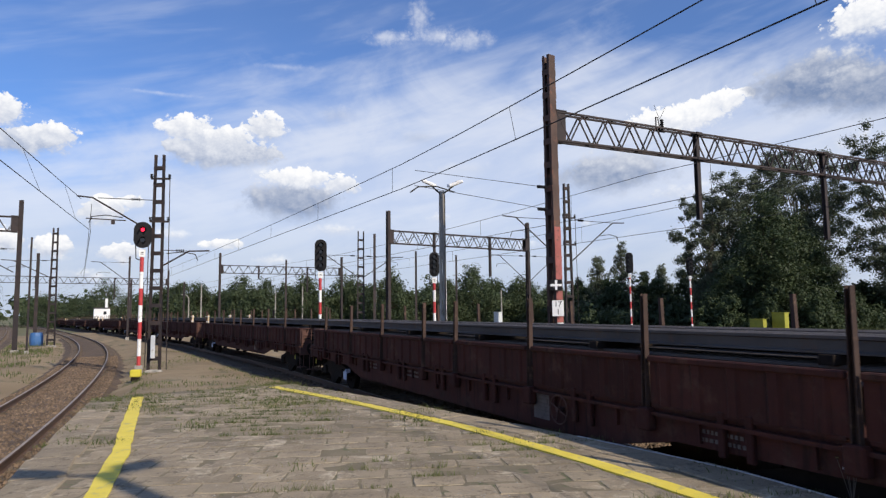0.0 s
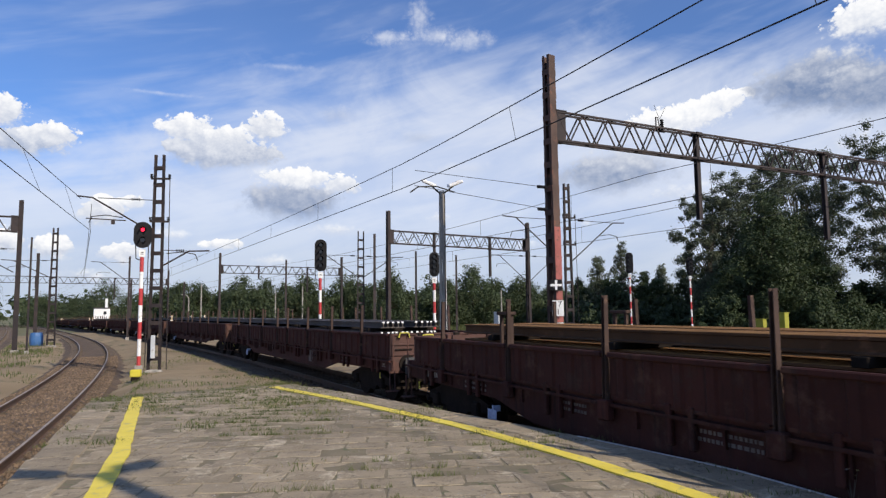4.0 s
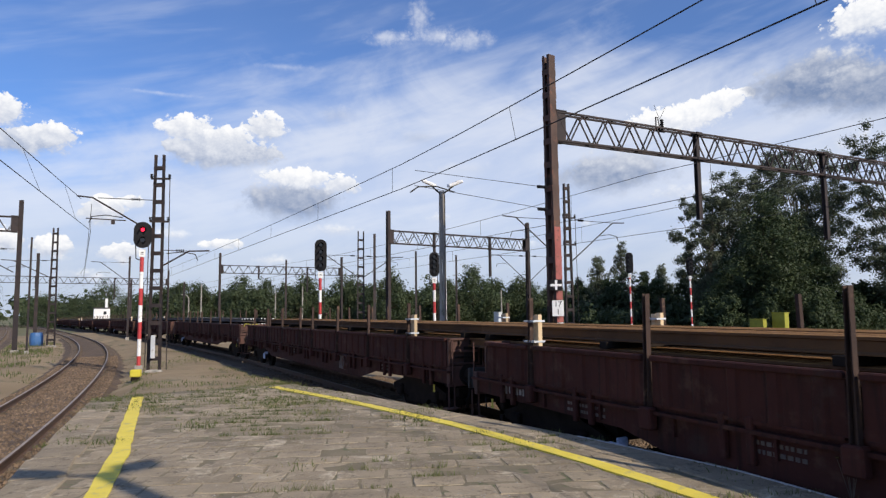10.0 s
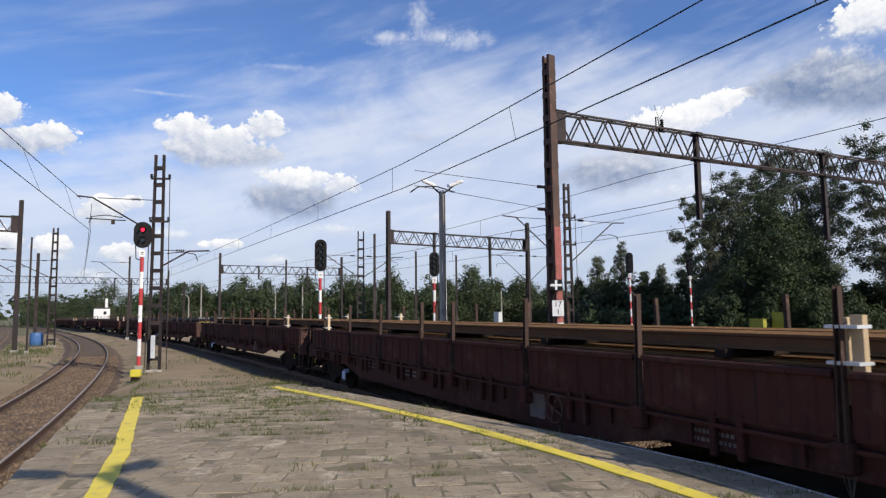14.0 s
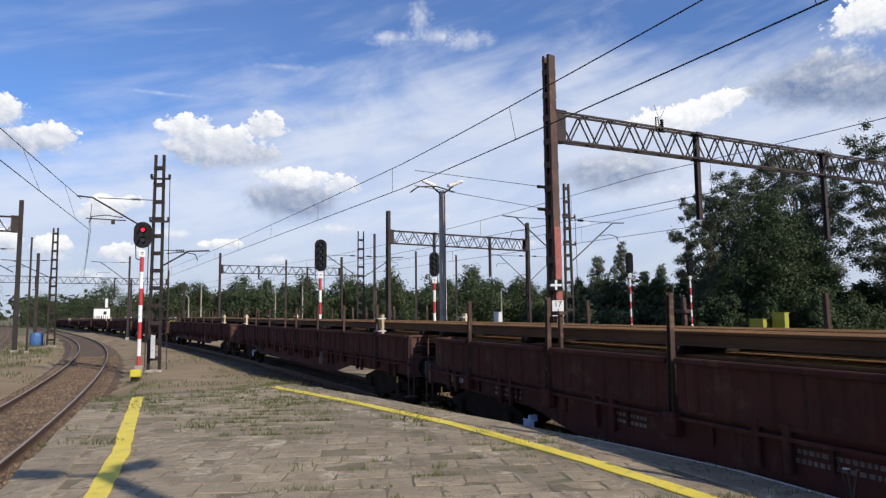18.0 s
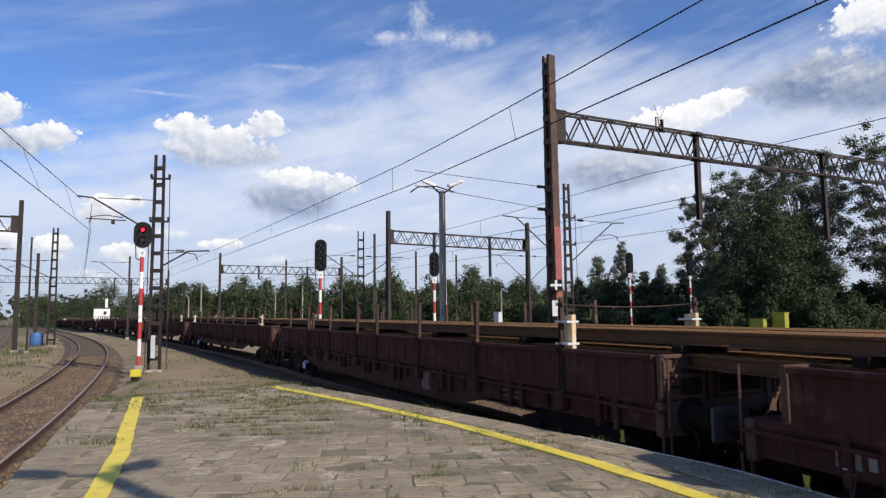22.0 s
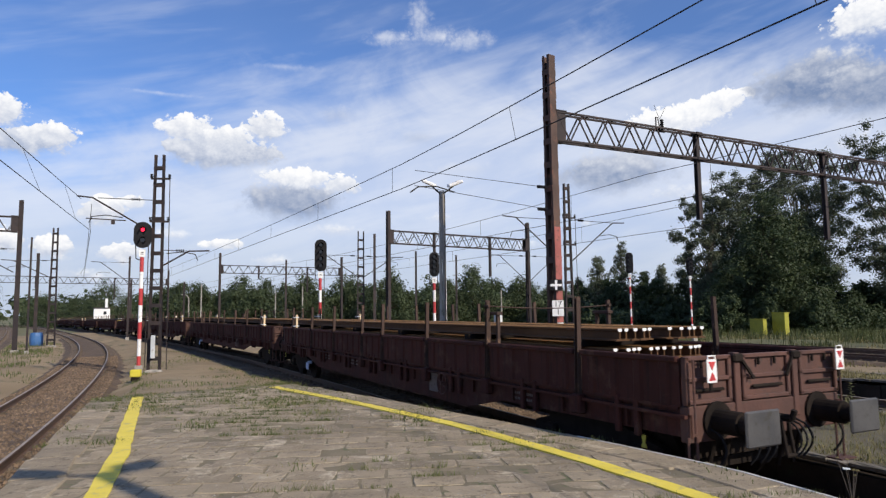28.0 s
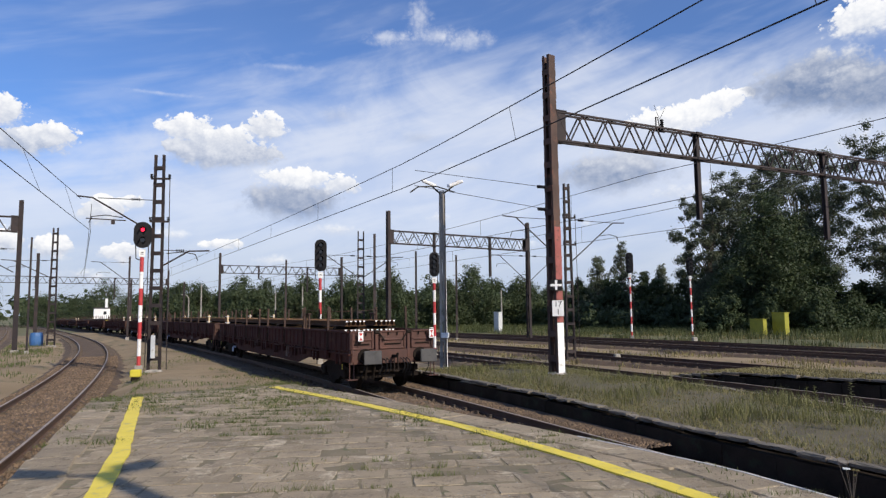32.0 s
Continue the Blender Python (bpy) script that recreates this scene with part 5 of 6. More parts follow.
def build_wagon():
    """A long stake wagon: origin on the rail at the rear buffer faces, +y ahead."""
    w = thing("flat_wagon", Matrix.Identity(4), "long brown stake wagon with low drop sides carrying steel rails", "railway wagon", "wagons of the goods train")
    y0, y1 = 0.62, PITCH_M - 0.62
    bm = bmesh.new()
    box(bm, (0, (y0 + y1) / 2, 1.19), (2 * HALF - 0.16, y1 - y0 - 0.1, 0.09))
    part("floor", bm, M_WAGON, w, "dark floor boards")
    for k in (-1, 1):
        bm = bmesh.new()
        x = k * (HALF - 0.10)
        prof = [(y0, 1.14), (y0, 0.88), (4.6, 0.84), (5.8, 0.60), (PITCH_M - 5.8, 0.60), (PITCH_M - 4.6, 0.84), (y1, 0.88), (y1, 1.14)]
        prism(bm, prof, ((x - 0.012, 0, 0), (0, 1, 0)), (0, 0, 1), (0.024, 0, 0))
        box(bm, (x + k * 0.04, (y0 + y1) / 2, 1.12), (0.12, y1 - y0, 0.04))
        for q in range(15):
            box(bm, (x + k * 0.03, 1.6 + q * (PITCH_M - 3.2) / 14, 1.0), (0.06, 0.03, 0.22))
        part("sole_bar", bm, M_WAGON, w)
        # drop sides between the stakes
        cuts = [y0 + 0.02] + [a for a in STAKES] + [y1 - 0.02 - RECESS]
        for a, b in zip(cuts, cuts[1:]):
            if b - a < 0.5:
                continue
            me, rim = ribbed_flap(b - a - 0.14, 0.56)
            flap = part("side_flap", me, M_WAGON, w, at=pose(k * (HALF - 0.05), (a + b) / 2, 1.22, 0, 0, 0 if k < 0 else 180))
            part("top_rim", rim, M_WAGON, flap)
            bm = bmesh.new()
            for e in (-0.17, 0.17):
                box(bm, (x + k * 0.055, (a + b) / 2 + e, 1.03), (0.07, 0.085, 0.46), bevel=0.012)
            box(bm, (x + k * 0.05, (a + b) / 2, 1.21), (0.05, b - a - 0.2, 0.035))
            part("hinge_post", bm, M_WAGON, w)
        for a in STAKES:
            bm = bmesh.new()
            prism(bm, [(-0.042, 0.03), (-0.042, -0.035), (0.042, -0.035), (0.042, 0.03), (0.030, 0.03), (0.030, -0.022), (-0.030, -0.022), (-0.030, 0.03)], ((k * (HALF - 0.015), a, 0.98), (0, 1, 0)), (k, 0, 0), (-k * 0.035, 0, 1.52))
            for q in bm.verts:
                if q.co.z > 2.0:
                    q.co.y = a + (q.co.y - a) * 0.62
            stake = part("stake", bm, M_STAKE, w, "upright steel stake")
            bm = bmesh.new()
            box(bm, (k * (HALF - 0.01), a, 1.05), (0.13, 0.20, 0.26), bevel=0.02)
            part("stake_pocket", bm, M_WAGON, stake)
        # panels with lettering and small gear on the sole bar
        for yy, ww, hh, mat in ((3.9, 0.7, 0.20, M_CHALK), (12.1, 0.85, 0.16, M_CHALK), (14.75, 0.6, 0.2, M_CHALK), (17.75, 0.9, 0.2, M_CHALK)):
            bm = bmesh.new()
            rr = random.Random(int(yy * 100) + k)
            for row in range(2):
                u = -ww / 2
                while u < ww / 2 - 0.05:
                    l = rr.uniform(0.025, 0.06)
                    box(bm, (x + k * 0.0165, yy + u + l / 2, 1.02 - row * 0.085), (0.006, l, 0.042))
                    u += l + 0.022
            tagged(part("stencil_mark", bm, mat, w), "faded pale stencilled marks", kind="stuff")
        bm = bmesh.new()
        ring = 24
        for q in range(ring):
            a, b = 2 * math.pi * q / ring, 2 * math.pi * (q + 1) / ring
            rod(bm, (k * (HALF + 0.0), 6.7 + 0.2 * math.cos(a), 0.93 + 0.2 * math.sin(a)), (k * (HALF + 0.0), 6.7 + 0.2 * math.cos(b), 0.93 + 0.2 * math.sin(b)), 0.011, seg=6)
        for q in range(4):
            a = math.pi * q / 2 + 0.4
            rod(bm, (k * HALF, 6.7, 0.93), (k * HALF, 6.7 + 0.2 * math.cos(a), 0.93 + 0.2 * math.sin(a)), 0.011, seg=6)
        rod(bm, (k * (HALF - 0.14), 6.7, 0.93), (k * (HALF + 0.03), 6.7, 0.93), 0.035, seg=8)
        part("hand_wheel", bm, M_WEND, w, "rust-brown brake hand wheel")
    # emblem, framed table of figures, tow-hook arrows and a pale card on the platform side
    bm = bmesh.new()
    box(bm, (SIDE_X, 19.95, 1.03), (0.008, 0.22, 0.16)), box(bm, (SIDE_X, 19.95, 1.06), (0.010, 0.08, 0.05))
    part("emblem", bm, M_WHITEISH, w, "pale square emblem")
    bm = bmesh.new()
    for q in range(5):
        box(bm, (SIDE_X, 19.74 - q * 0.105, 1.02), (0.008, 0.07, 0.085 if q % 2 else 0.11))
    tagged(part("emblem_mark", bm, M_WHITEISH, w), "pale bars beside an emblem", kind="stuff")
    bm = bmesh.new()
    box(bm, (SIDE_X, 7.25, 0.93), (0.008, 0.40, 0.42), bevel=0.003)
    table = part("figure_table", bm, M_PANEL, w, "faded grey panel of figures")
    bm = bmesh.new()
    for q in range(6):
        box(bm, (SIDE_X - 0.006, 7.25, 0.79 + q * 0.055), (0.006, 0.34, 0.010))
    part("ruled_lines", bm, M_CHALK, table)
    bm = bmesh.new()
    box(bm, (SIDE_X - 0.03, 17.05, 0.54), (0.012, 0.30, 0.22), bevel=0.004), box(bm, (SIDE_X + 0.05, 17.05, 0.66), (0.14, 0.05, 0.10))
    part("card_holder", bm, M_CARD, w, "pale blue card in a holder")
    for yy in (1.35, 20.35):
        bm = bmesh.new()
        prism(bm, [(-0.036, 0.15), (0.036, 0.15), (0.018, 0.06), (0.042, 0.025), (0.042, 0.0), (-0.042, 0.0), (-0.042, 0.025), (-0.018, 0.06)], ((SIDE_X - 0.012, yy, 0.66), (0, 1, 0)), (0, 0, 1), (0.01, 0, 0))
        part("tow_arrow", bm, M_SAFETY, w, "yellow arrow plate")
    # ends: headstock, end flaps between posts, buffers, hooks, hoses, steps
    for end, yy, f in ((0, y0, -1), (1, y1, 1)):
        bm = bmesh.new()
        box(bm, (0, yy - f * 0.06, 1.03), (2 * HALF - 0.1, 0.12, 0.40), bevel=0.01)
        part("headstock", bm, M_WEND, w)
        yy -= RECESS * end
        for a, b in ((-1.33, -0.60), (-0.42, 0.42), (0.60, 1.33)):
            bm = bmesh.new()
            box(bm, ((a + b) / 2, yy - f * 0.04, 1.51), (b - a, 0.03, 0.54))
            for z in (1.27, 1.52, 1.755):
                box(bm, ((a + b) / 2, yy - f * 0.015, z), (b - a, 0.05, 0.05), bevel=0.01)
            for x in (a + 0.03, b - 0.03):
                box(bm, (x, yy - f * 0.015, 1.51), (0.06, 0.05, 0.54), bevel=0.01)
            flap = part("end_flap", bm, M_WEND, w, "faded reddish-brown end flap")
            for q in range(2):
                bm = bmesh.new()
                box(bm, (a + (b - a) * (q + 1) / 3, yy + f * 0.008, 1.69), (0.028, 0.03, 0.09), bevel=0.006)
                part("hinge", bm, M_UNDER, flap)
            bm = bmesh.new()
            box(bm, ((a + b) / 2, yy + f * 0.004, 1.40), ((b - a) * 0.62, 0.03, 0.035), bevel=0.008)
            part("locking_bar", bm, M_UNDER, flap)
        for x in (-0.51, 0.51):
            bm = bmesh.new()
            box(bm, (x, yy - f * 0.03, 1.4), (0.10, 0.09, 0.80), bevel=0.01)
            post = part("end_post", bm, M_WEND, w)
            bm = bmesh.new()
            bar(bm, (x + (0.05 if x < 0 else -0.05), yy + f * 0.02, 1.74), (x + (0.22 if x < 0 else -0.22), yy + f * 0.05, 1.50), 0.03, 0.03)
            part("latch_bar", bm, M_UNDER, post)
            bm = bmesh.new()
            box(bm, (x, yy + f * 0.02, 1.74), (0.16, 0.06, 0.10), bevel=0.02)
            part("latch", bm, M_UNDER, post)
        yy += RECESS * end
        for x in (-0.875, 0.875):
            bm = bmesh.new()
            rod(bm, (x, yy, 1.05), (x, yy + f * 0.36, 1.05), 0.135, seg=18)
            rod(bm, (x, yy, 1.05), (x, yy + f * 0.03, 1.05), 0.22, seg=18)
            rod(bm, (x, yy + f * 0.34, 1.05), (x, yy + f * 0.57, 1.05), 0.10, seg=18)
            buf = part("buffer", bm, M_UNDER, w, "greasy buffer")
            bm = bmesh.new()
            box(bm, (x, yy + f * 0.595, 1.05), (0.53, 0.04, 0.38), bevel=0.018)
            part("buffer_plate", bm, M_BUFFER, buf, "worn grey steel plate")
        bm = bmesh.new()
        rod(bm, (0, yy, 1.04), (0, yy + f * 0.30, 1.04), 0.045), rod(bm, (0, yy + f * 0.30, 1.04), (0, yy + f * 0.34, 1.14), 0.035)
        for dx in (-0.06, 0.06):
            rod(bm, (dx, yy + f * 0.2, 1.02), (dx, yy + f * 0.26, 0.62), 0.022)
        rod(bm, (-0.08, yy + f * 0.26, 0.62), (0.08, yy + f * 0.26, 0.62), 0.025)
        part("coupling_hook", bm, M_UNDER, w)
        bm = bmesh.new()
        box(bm, (0, yy - f * 0.10, 0.93), (2.2, 0.06, 0.22)), box(bm, (0, yy - f * 0.35, 0.66), (1.9, 0.12, 0.18)), box(bm, (0, yy - f * 0.5, 0.45), (2.1, 0.10, 0.12))
        for x in (-0.75, -0.5, 0.5, 0.78):
            rod(bm, (x, yy - f * 0.12, 0.90), (x, yy - f * 0.30, 0.36), 0.03, seg=6)
        part("end_gear", bm, M_UNDER, w, "dark greasy brake gear below the headstock")
        for x in (-1.02, -0.48, -0.32, -0.2, 0.24, 0.34, 0.44, 1.02):
            bm = bmesh.new()
            way = [Vector((x, yy, 0.98))] + [Vector((x + 0.05 * math.sin(math.pi * q / 8), yy + f * (0.10 + 0.10 * math.sin(math.pi * q / 8)), 0.98 - 0.055 * q)) for q in range(1, 9)]
            rings = []
            for q, p in enumerate(way):
                d = (way[min(q + 1, 8)] - way[max(q - 1, 0)]).normalized()
                e = d.cross(Vector((1, 0, 0))).normalized()
                g = d.cross(e)
                rings.append([bm.verts.new(p + (e * math.cos(c * math.pi / 3) + g * math.sin(c * math.pi / 3)) * 0.014) for c in range(6)])
            for r0, r1 in zip(rings, rings[1:]):
                for c in range(6):
                    bm.faces.new((r0[c], r0[(c + 1) % 6], r1[(c + 1) % 6], r1[c]))
            part("brake_hose", bm, M_BLACK, w, "hanging black brake hose")
        for x in (-1.28, 1.28):
            bm = bmesh.new()
            for dx in (-0.13, 0.13):
                rod(bm, (x + dx * 0.5, yy + f * 0.02, 0.9), (x + dx * 0.5, yy + f * 0.02, 0.42), 0.016, seg=6)
            box(bm, (x, yy + f * 0.02, 0.42), (0.30, 0.20, 0.02))
            rod(bm, (x, yy + f * 0.07, 0.95), (x, yy + f * 0.07, 1.75), 0.014, seg=6)
            part("shunter_step", bm, M_WEND, w, "hanging step and grab rail")
    # running gear
    wheel = wheelset_mesh()
    for yy in (2.62, PITCH_M - 2.62):
        bm = bmesh.new()
        for k in (-1, 1):
            x = k * 1.0
            prof = [(yy - 1.35, 0.58), (yy - 1.35, 0.44), (yy - 0.5, 0.36), (yy - 0.35, 0.24), (yy + 0.35, 0.24), (yy + 0.5, 0.36), (yy + 1.35, 0.44), (yy + 1.35, 0.58), (yy + 0.6, 0.78), (yy - 0.6, 0.78)]
            prism(bm, prof, ((x - 0.06, 0, 0), (0, 1, 0)), (0, 0, 1), (0.12, 0, 0))
            for e in (-0.9, 0.9):
                box(bm, (x + k * 0.06, yy + e, 0.46), (0.16, 0.26, 0.26), bevel=0.03)
            for q in range(3):
                rod(bm, (x, yy - 0.16 + q * 0.16, 0.28), (x, yy - 0.16 + q * 0.16, 0.62), 0.06)
        box(bm, (0, yy, 0.62), (2.1, 0.4, 0.24)), box(bm, (0, yy, 0.9), (1.0, 0.6, 0.4))
        bogie = part("bogie", bm, M_UNDER, w, "dark greasy four-wheel bogie", at=pose(0, 0, SETTLED))
        for e in (-0.9, 0.9):
            part("wheelset", wheel, M_UNDER, bogie, at=pose(0, yy + e, 0.46))
    bm = bmesh.new()
    rod(bm, (-0.35, 9.0, 0.78), (-0.35, 10.1, 0.78), 0.2, seg=16), box(bm, (0.45, 11.6, 0.82), (0.5, 0.8, 0.4), bevel=0.03)
    rod(bm, (0, 4.0, 0.75), (0, PITCH_M - 4.0, 0.75), 0.03)
    for q in range(5):
        box(bm, (0, 4.5 + q * (PITCH_M - 9) / 4, 1.03), (2 * HALF - 0.3, 0.12, 0.22))
    part("brake_gear", bm, M_UNDER, w)
    return w


M_WHITEISH = material("emblem_white", (0.19, 0.175, 0.17), (0.31, 0.29, 0.28), 0.8, scale=6, fine=40, bump=0.0, spread=0.1, third=(0.22, 0.20, 0.19))
M_PANEL = material("faded_panel", (0.095, 0.078, 0.070), (0.15, 0.125, 0.115), 0.85, scale=5, fine=40, bump=0.1, spread=0.2, third=(0.06, 0.04, 0.035))
M_CARD = material("pale_blue_card", (0.32, 0.40, 0.58), (0.50, 0.56, 0.70), 0.6, scale=9, fine=40, bump=0.0, spread=0.1, third=(0.16, 0.20, 0.34))
M_STAKE = material("stake_steel", (0.036, 0.022, 0.018), (0.068, 0.043, 0.034), 0.8, 0.05, spec=0.25, scale=2, fine=25, bump=0.2, spread=0.3, third=(0.13, 0.08, 0.055))


def rail_mesh(length, mat):
    bm = bmesh.new()
    prism(bm, RAIL, ((0, 0, 0.172), (1, 0, 0)), (0, 0, 1), (0, length, 0))
    me = finish("steel_rail", bm, mat)
    # Faces turned upward take the brighter rust, a painted sunlit top.
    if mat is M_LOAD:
        me.materials.append(M_LOADLIT)
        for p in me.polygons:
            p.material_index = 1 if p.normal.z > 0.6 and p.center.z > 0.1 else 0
    return me


def build_load(y0, y1, name_label, rows=((0, 12), (1, 10)), tips=False, mat=M_LOAD):
    """Rails lying side by side in two layers on cross timbers."""
    ld = thing("rail_stack", Matrix.Identity(4), name_label, "steel rails", "loads of rails")
    rng = random.Random(int(y0 * 10) + len(rows))
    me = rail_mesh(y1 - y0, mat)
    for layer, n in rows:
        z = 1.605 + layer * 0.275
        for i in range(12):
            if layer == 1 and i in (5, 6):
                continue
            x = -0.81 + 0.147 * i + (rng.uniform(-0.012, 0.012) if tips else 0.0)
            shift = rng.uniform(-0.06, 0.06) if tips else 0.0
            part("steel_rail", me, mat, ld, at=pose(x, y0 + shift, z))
            if tips:
                bm = bmesh.new()
                prism(bm, [(u * 0.98, v * 0.98) for u, v in RAIL if v > -0.05], ((x, y0 + shift - 0.006, z + 0.172), (1, 0, 0)), (0, 0, 1), (0, 0.005, 0))
                part("painted_tip", bm, M_WHITE, ld, "white-painted rail end")
    yy = y0 + 0.7
    while yy < y1:
        for z, hh in ((1.42, 0.37), (1.828, 0.10)):
            bm = bmesh.new()
            box(bm, (0, yy, z), (1.95, 0.16, hh), bevel=0.008)
            part("bearer", bm, M_UNDER, ld, "dark timber bearer")
        yy += 3.4
    return ld


def build_timber(h=0.75):
    t = thing("timber_upright", Matrix.Identity(4), "pale new timber posts strapped upright beside a wagon stake", "timber post", "timber uprights on the wagons")
    for dy, dz, dx in ((-0.085, 0.0, -0.02), (0.075, -0.02, 0.02)):
        bm = bmesh.new()
        box(bm, (dx, dy, h / 2 + dz), (0.07, 0.11, h), bevel=0.003)
        part("timber", bm, M_TIMBER, t)
    for z in (0.34, h - 0.10):
        bm = bmesh.new()
        box(bm, (-0.04, 0.0, z), (0.20, 0.29, 0.03))
        part("strap", bm, M_CABINET, t, "pale galvanised strap")
    return t


def build_trestle():
    t = thing("steel_trestle", Matrix.Identity(4), "dark welded steel trestle standing among the rails of a wagon", "trestle", "trestles on the wagons")
    for dx in (-0.0, 2.4):
        for dy in (-0.16, 0.16):
            bm = bmesh.new()
            bar(bm, (dx, dy, -0.60), (dx, dy, 0.40), 0.05, 0.06)
            part("leg", bm, M_STAKE, t)
        bm = bmesh.new()
        box(bm, (dx, 0, 0.42), (0.12, 0.46, 0.06), bevel=0.01)
        part("top_beam", bm, M_STAKE, t)
    return t


def build_tail_board():
    t = thing("tail_board", Matrix.Identity(4), "white tail board with two red triangles on the last wagon", "tail board", "tail boards of the train")
    bm = bmesh.new()
    box(bm, (0, 0, 0.0), (0.155, 0.012, 0.26), bevel=0.004)
    part("board", bm, M_WHITE, t)
    for s in (-1, 1):
        bm = bmesh.new()
        prism(bm, [(-0.056, s * 0.104), (0.056, s * 0.104), (0, s * 0.010)], ((0, -0.010, 0), (1, 0, 0)), (0, 0, 1), (0, 0.005, 0))
        part("red_triangle", bm, M_RED, t, "red triangle")
    bm = bmesh.new()
    box(bm, (0, 0.0, 0.168), (0.12, 0.012, 0.014)), box(bm, (-0.055, 0, 0.148), (0.014, 0.012, 0.04)), box(bm, (0.055, 0, 0.148), (0.014, 0.012, 0.04))
    part("carrying_loop", bm, M_WHITE, t)
    bm = bmesh.new()
    box(bm, (0, 0.02, -0.16), (0.04, 0.02, 0.12))
    part("bracket", bm, M_UNDER, t)
    return t


def wagon_pose(k, t):
    """Where wagon k (0 is the last) stands on its two bogies at t seconds."""
    s = run(t) + k * PITCH_M
    a, _ = MAIN.at(s + 2.62)
    b, _ = MAIN.at(s + PITCH_M - 2.62)
    d = (b - a).normalized()
    rot = d.to_track_quat("Y", "Z").to_matrix().to_4x4()
    return Matrix.Translation(a) @ rot @ Matrix.Translation((0, -2.62, -SETTLED))


CARRIED = []         # (thing, wagon, place on the wagon)
first = build_wagon()
wagons = [first] + [copy_thing(first, Matrix.Identity(4)) for _ in range(COUNT - 1)]
for k, wg in enumerate(wagons):
    CARRIED.append((wg, k, Matrix.Identity(4)))
part("lettering", text_mesh("UIC", 0.13, M_WHITEISH), M_WHITEISH, wagons[4], "pale stencilled letters", at=pose(SIDE_X - 0.004, 1.13, 1.0, 90, 0, -90))
# yellow grab handles where two wagons meet
for k, yy, f in ((4, 0.62, -1), (3, PITCH_M - 0.62 - RECESS, 1)):
    bm = bmesh.new()
    for a, b in (((-1.12, 1.70), (-1.09, 1.80)), ((-1.09, 1.80), (-0.86, 1.80)), ((-0.86, 1.80), (-0.83, 1.70))):
        rod(bm, (a[0], yy + f * 0.05, a[1]), (b[0], yy + f * 0.05, b[1]), 0.016)
    rod(bm, (-1.12, yy - f * 0.03, 1.70), (-1.12, yy + f * 0.06, 1.70), 0.016), rod(bm, (-0.83, yy - f * 0.03, 1.70), (-0.83, yy + f * 0.06, 1.70), 0.016)
    part("grab_handle", bm, M_SAFETY, wagons[k], "yellow grab handle")
LONG = "long rusty steel rails in two layers reaching over the couplings"
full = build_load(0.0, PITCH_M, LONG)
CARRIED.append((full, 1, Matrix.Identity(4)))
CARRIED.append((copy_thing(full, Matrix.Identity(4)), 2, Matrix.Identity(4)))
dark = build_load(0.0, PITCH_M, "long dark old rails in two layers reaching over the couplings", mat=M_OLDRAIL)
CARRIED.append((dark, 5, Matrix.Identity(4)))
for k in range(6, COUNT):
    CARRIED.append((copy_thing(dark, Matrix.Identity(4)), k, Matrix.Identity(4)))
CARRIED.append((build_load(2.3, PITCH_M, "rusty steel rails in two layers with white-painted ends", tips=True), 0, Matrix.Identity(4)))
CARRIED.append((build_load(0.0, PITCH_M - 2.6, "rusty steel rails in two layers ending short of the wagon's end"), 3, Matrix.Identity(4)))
CARRIED.append((build_load(2.3, PITCH_M, "dark old rails in two layers with white-painted ends", tips=True, mat=M_OLDRAIL), 4, Matrix.Identity(4)))
timber = build_timber()
uprights = [(0, STAKES[-1]), (1, STAKES[0]), (2, STAKES[-1]), (2, STAKES[0]), (3, STAKES[0]), (5, STAKES[-1]), (6, STAKES[0]), (8, STAKES[-1]), (9, STAKES[0]), (11, STAKES[-1]), (12, STAKES[0])]
made_one = False
for k, y in uprights:
    for side in (-1, 1):
        m = pose(side * (HALF - 0.16), y - 0.03 if y < 9 else y + 0.02, 1.50)
        if not made_one:
            CARRIED.append((timber, k, m))
            made_one = True
        else:
            CARRIED.append((copy_thing(timber, m), k, m))
trestle = build_trestle()
CARRIED.append((trestle, 0, pose(-1.2, 5.0, 1.85)))
CARRIED.append((copy_thing(trestle, Matrix.Identity(4)), 1, pose(-1.2, 16.45, 1.85)))
CARRIED.append((copy_thing(trestle, Matrix.Identity(4)), 3, pose(-1.2, 16.7, 1.85)))
tie = thing("tie_wire", Matrix.Identity(4), "thin twisted tie wire stretched between two opposite stakes", "tie wire", "tie wires on the wagons")
bm = bmesh.new()
tube(bm, [(-HALF + 0.05 + 2 * (HALF - 0.05) * q / 8, 0.0, -0.05 * 4 * q / 8 * (1 - q / 8)) for q in range(9)], 0.010)
part("wire", bm, M_STAKE, tie)
for q in (-1, 1):
    bm = bmesh.new()
    rod(bm, (q * (HALF - 0.05), -0.06, 0.0), (q * (HALF - 0.05), 0.06, 0.0), 0.03)
    part("twist", bm, M_STAKE, tie)
CARRIED.append((tie, 1, pose(0, STAKES[0], 2.40)))
CARRIED.append((copy_thing(tie, Matrix.Identity(4)), 0, pose(0, STAKES[1], 2.40)))
board = build_tail_board()
CARRIED.append((board, 0, pose(-1.05, 0.50, 1.62)))
CARRIED.append((copy_thing(board, Matrix.Identity(4)), 0, pose(1.22, 0.50, 1.66)))


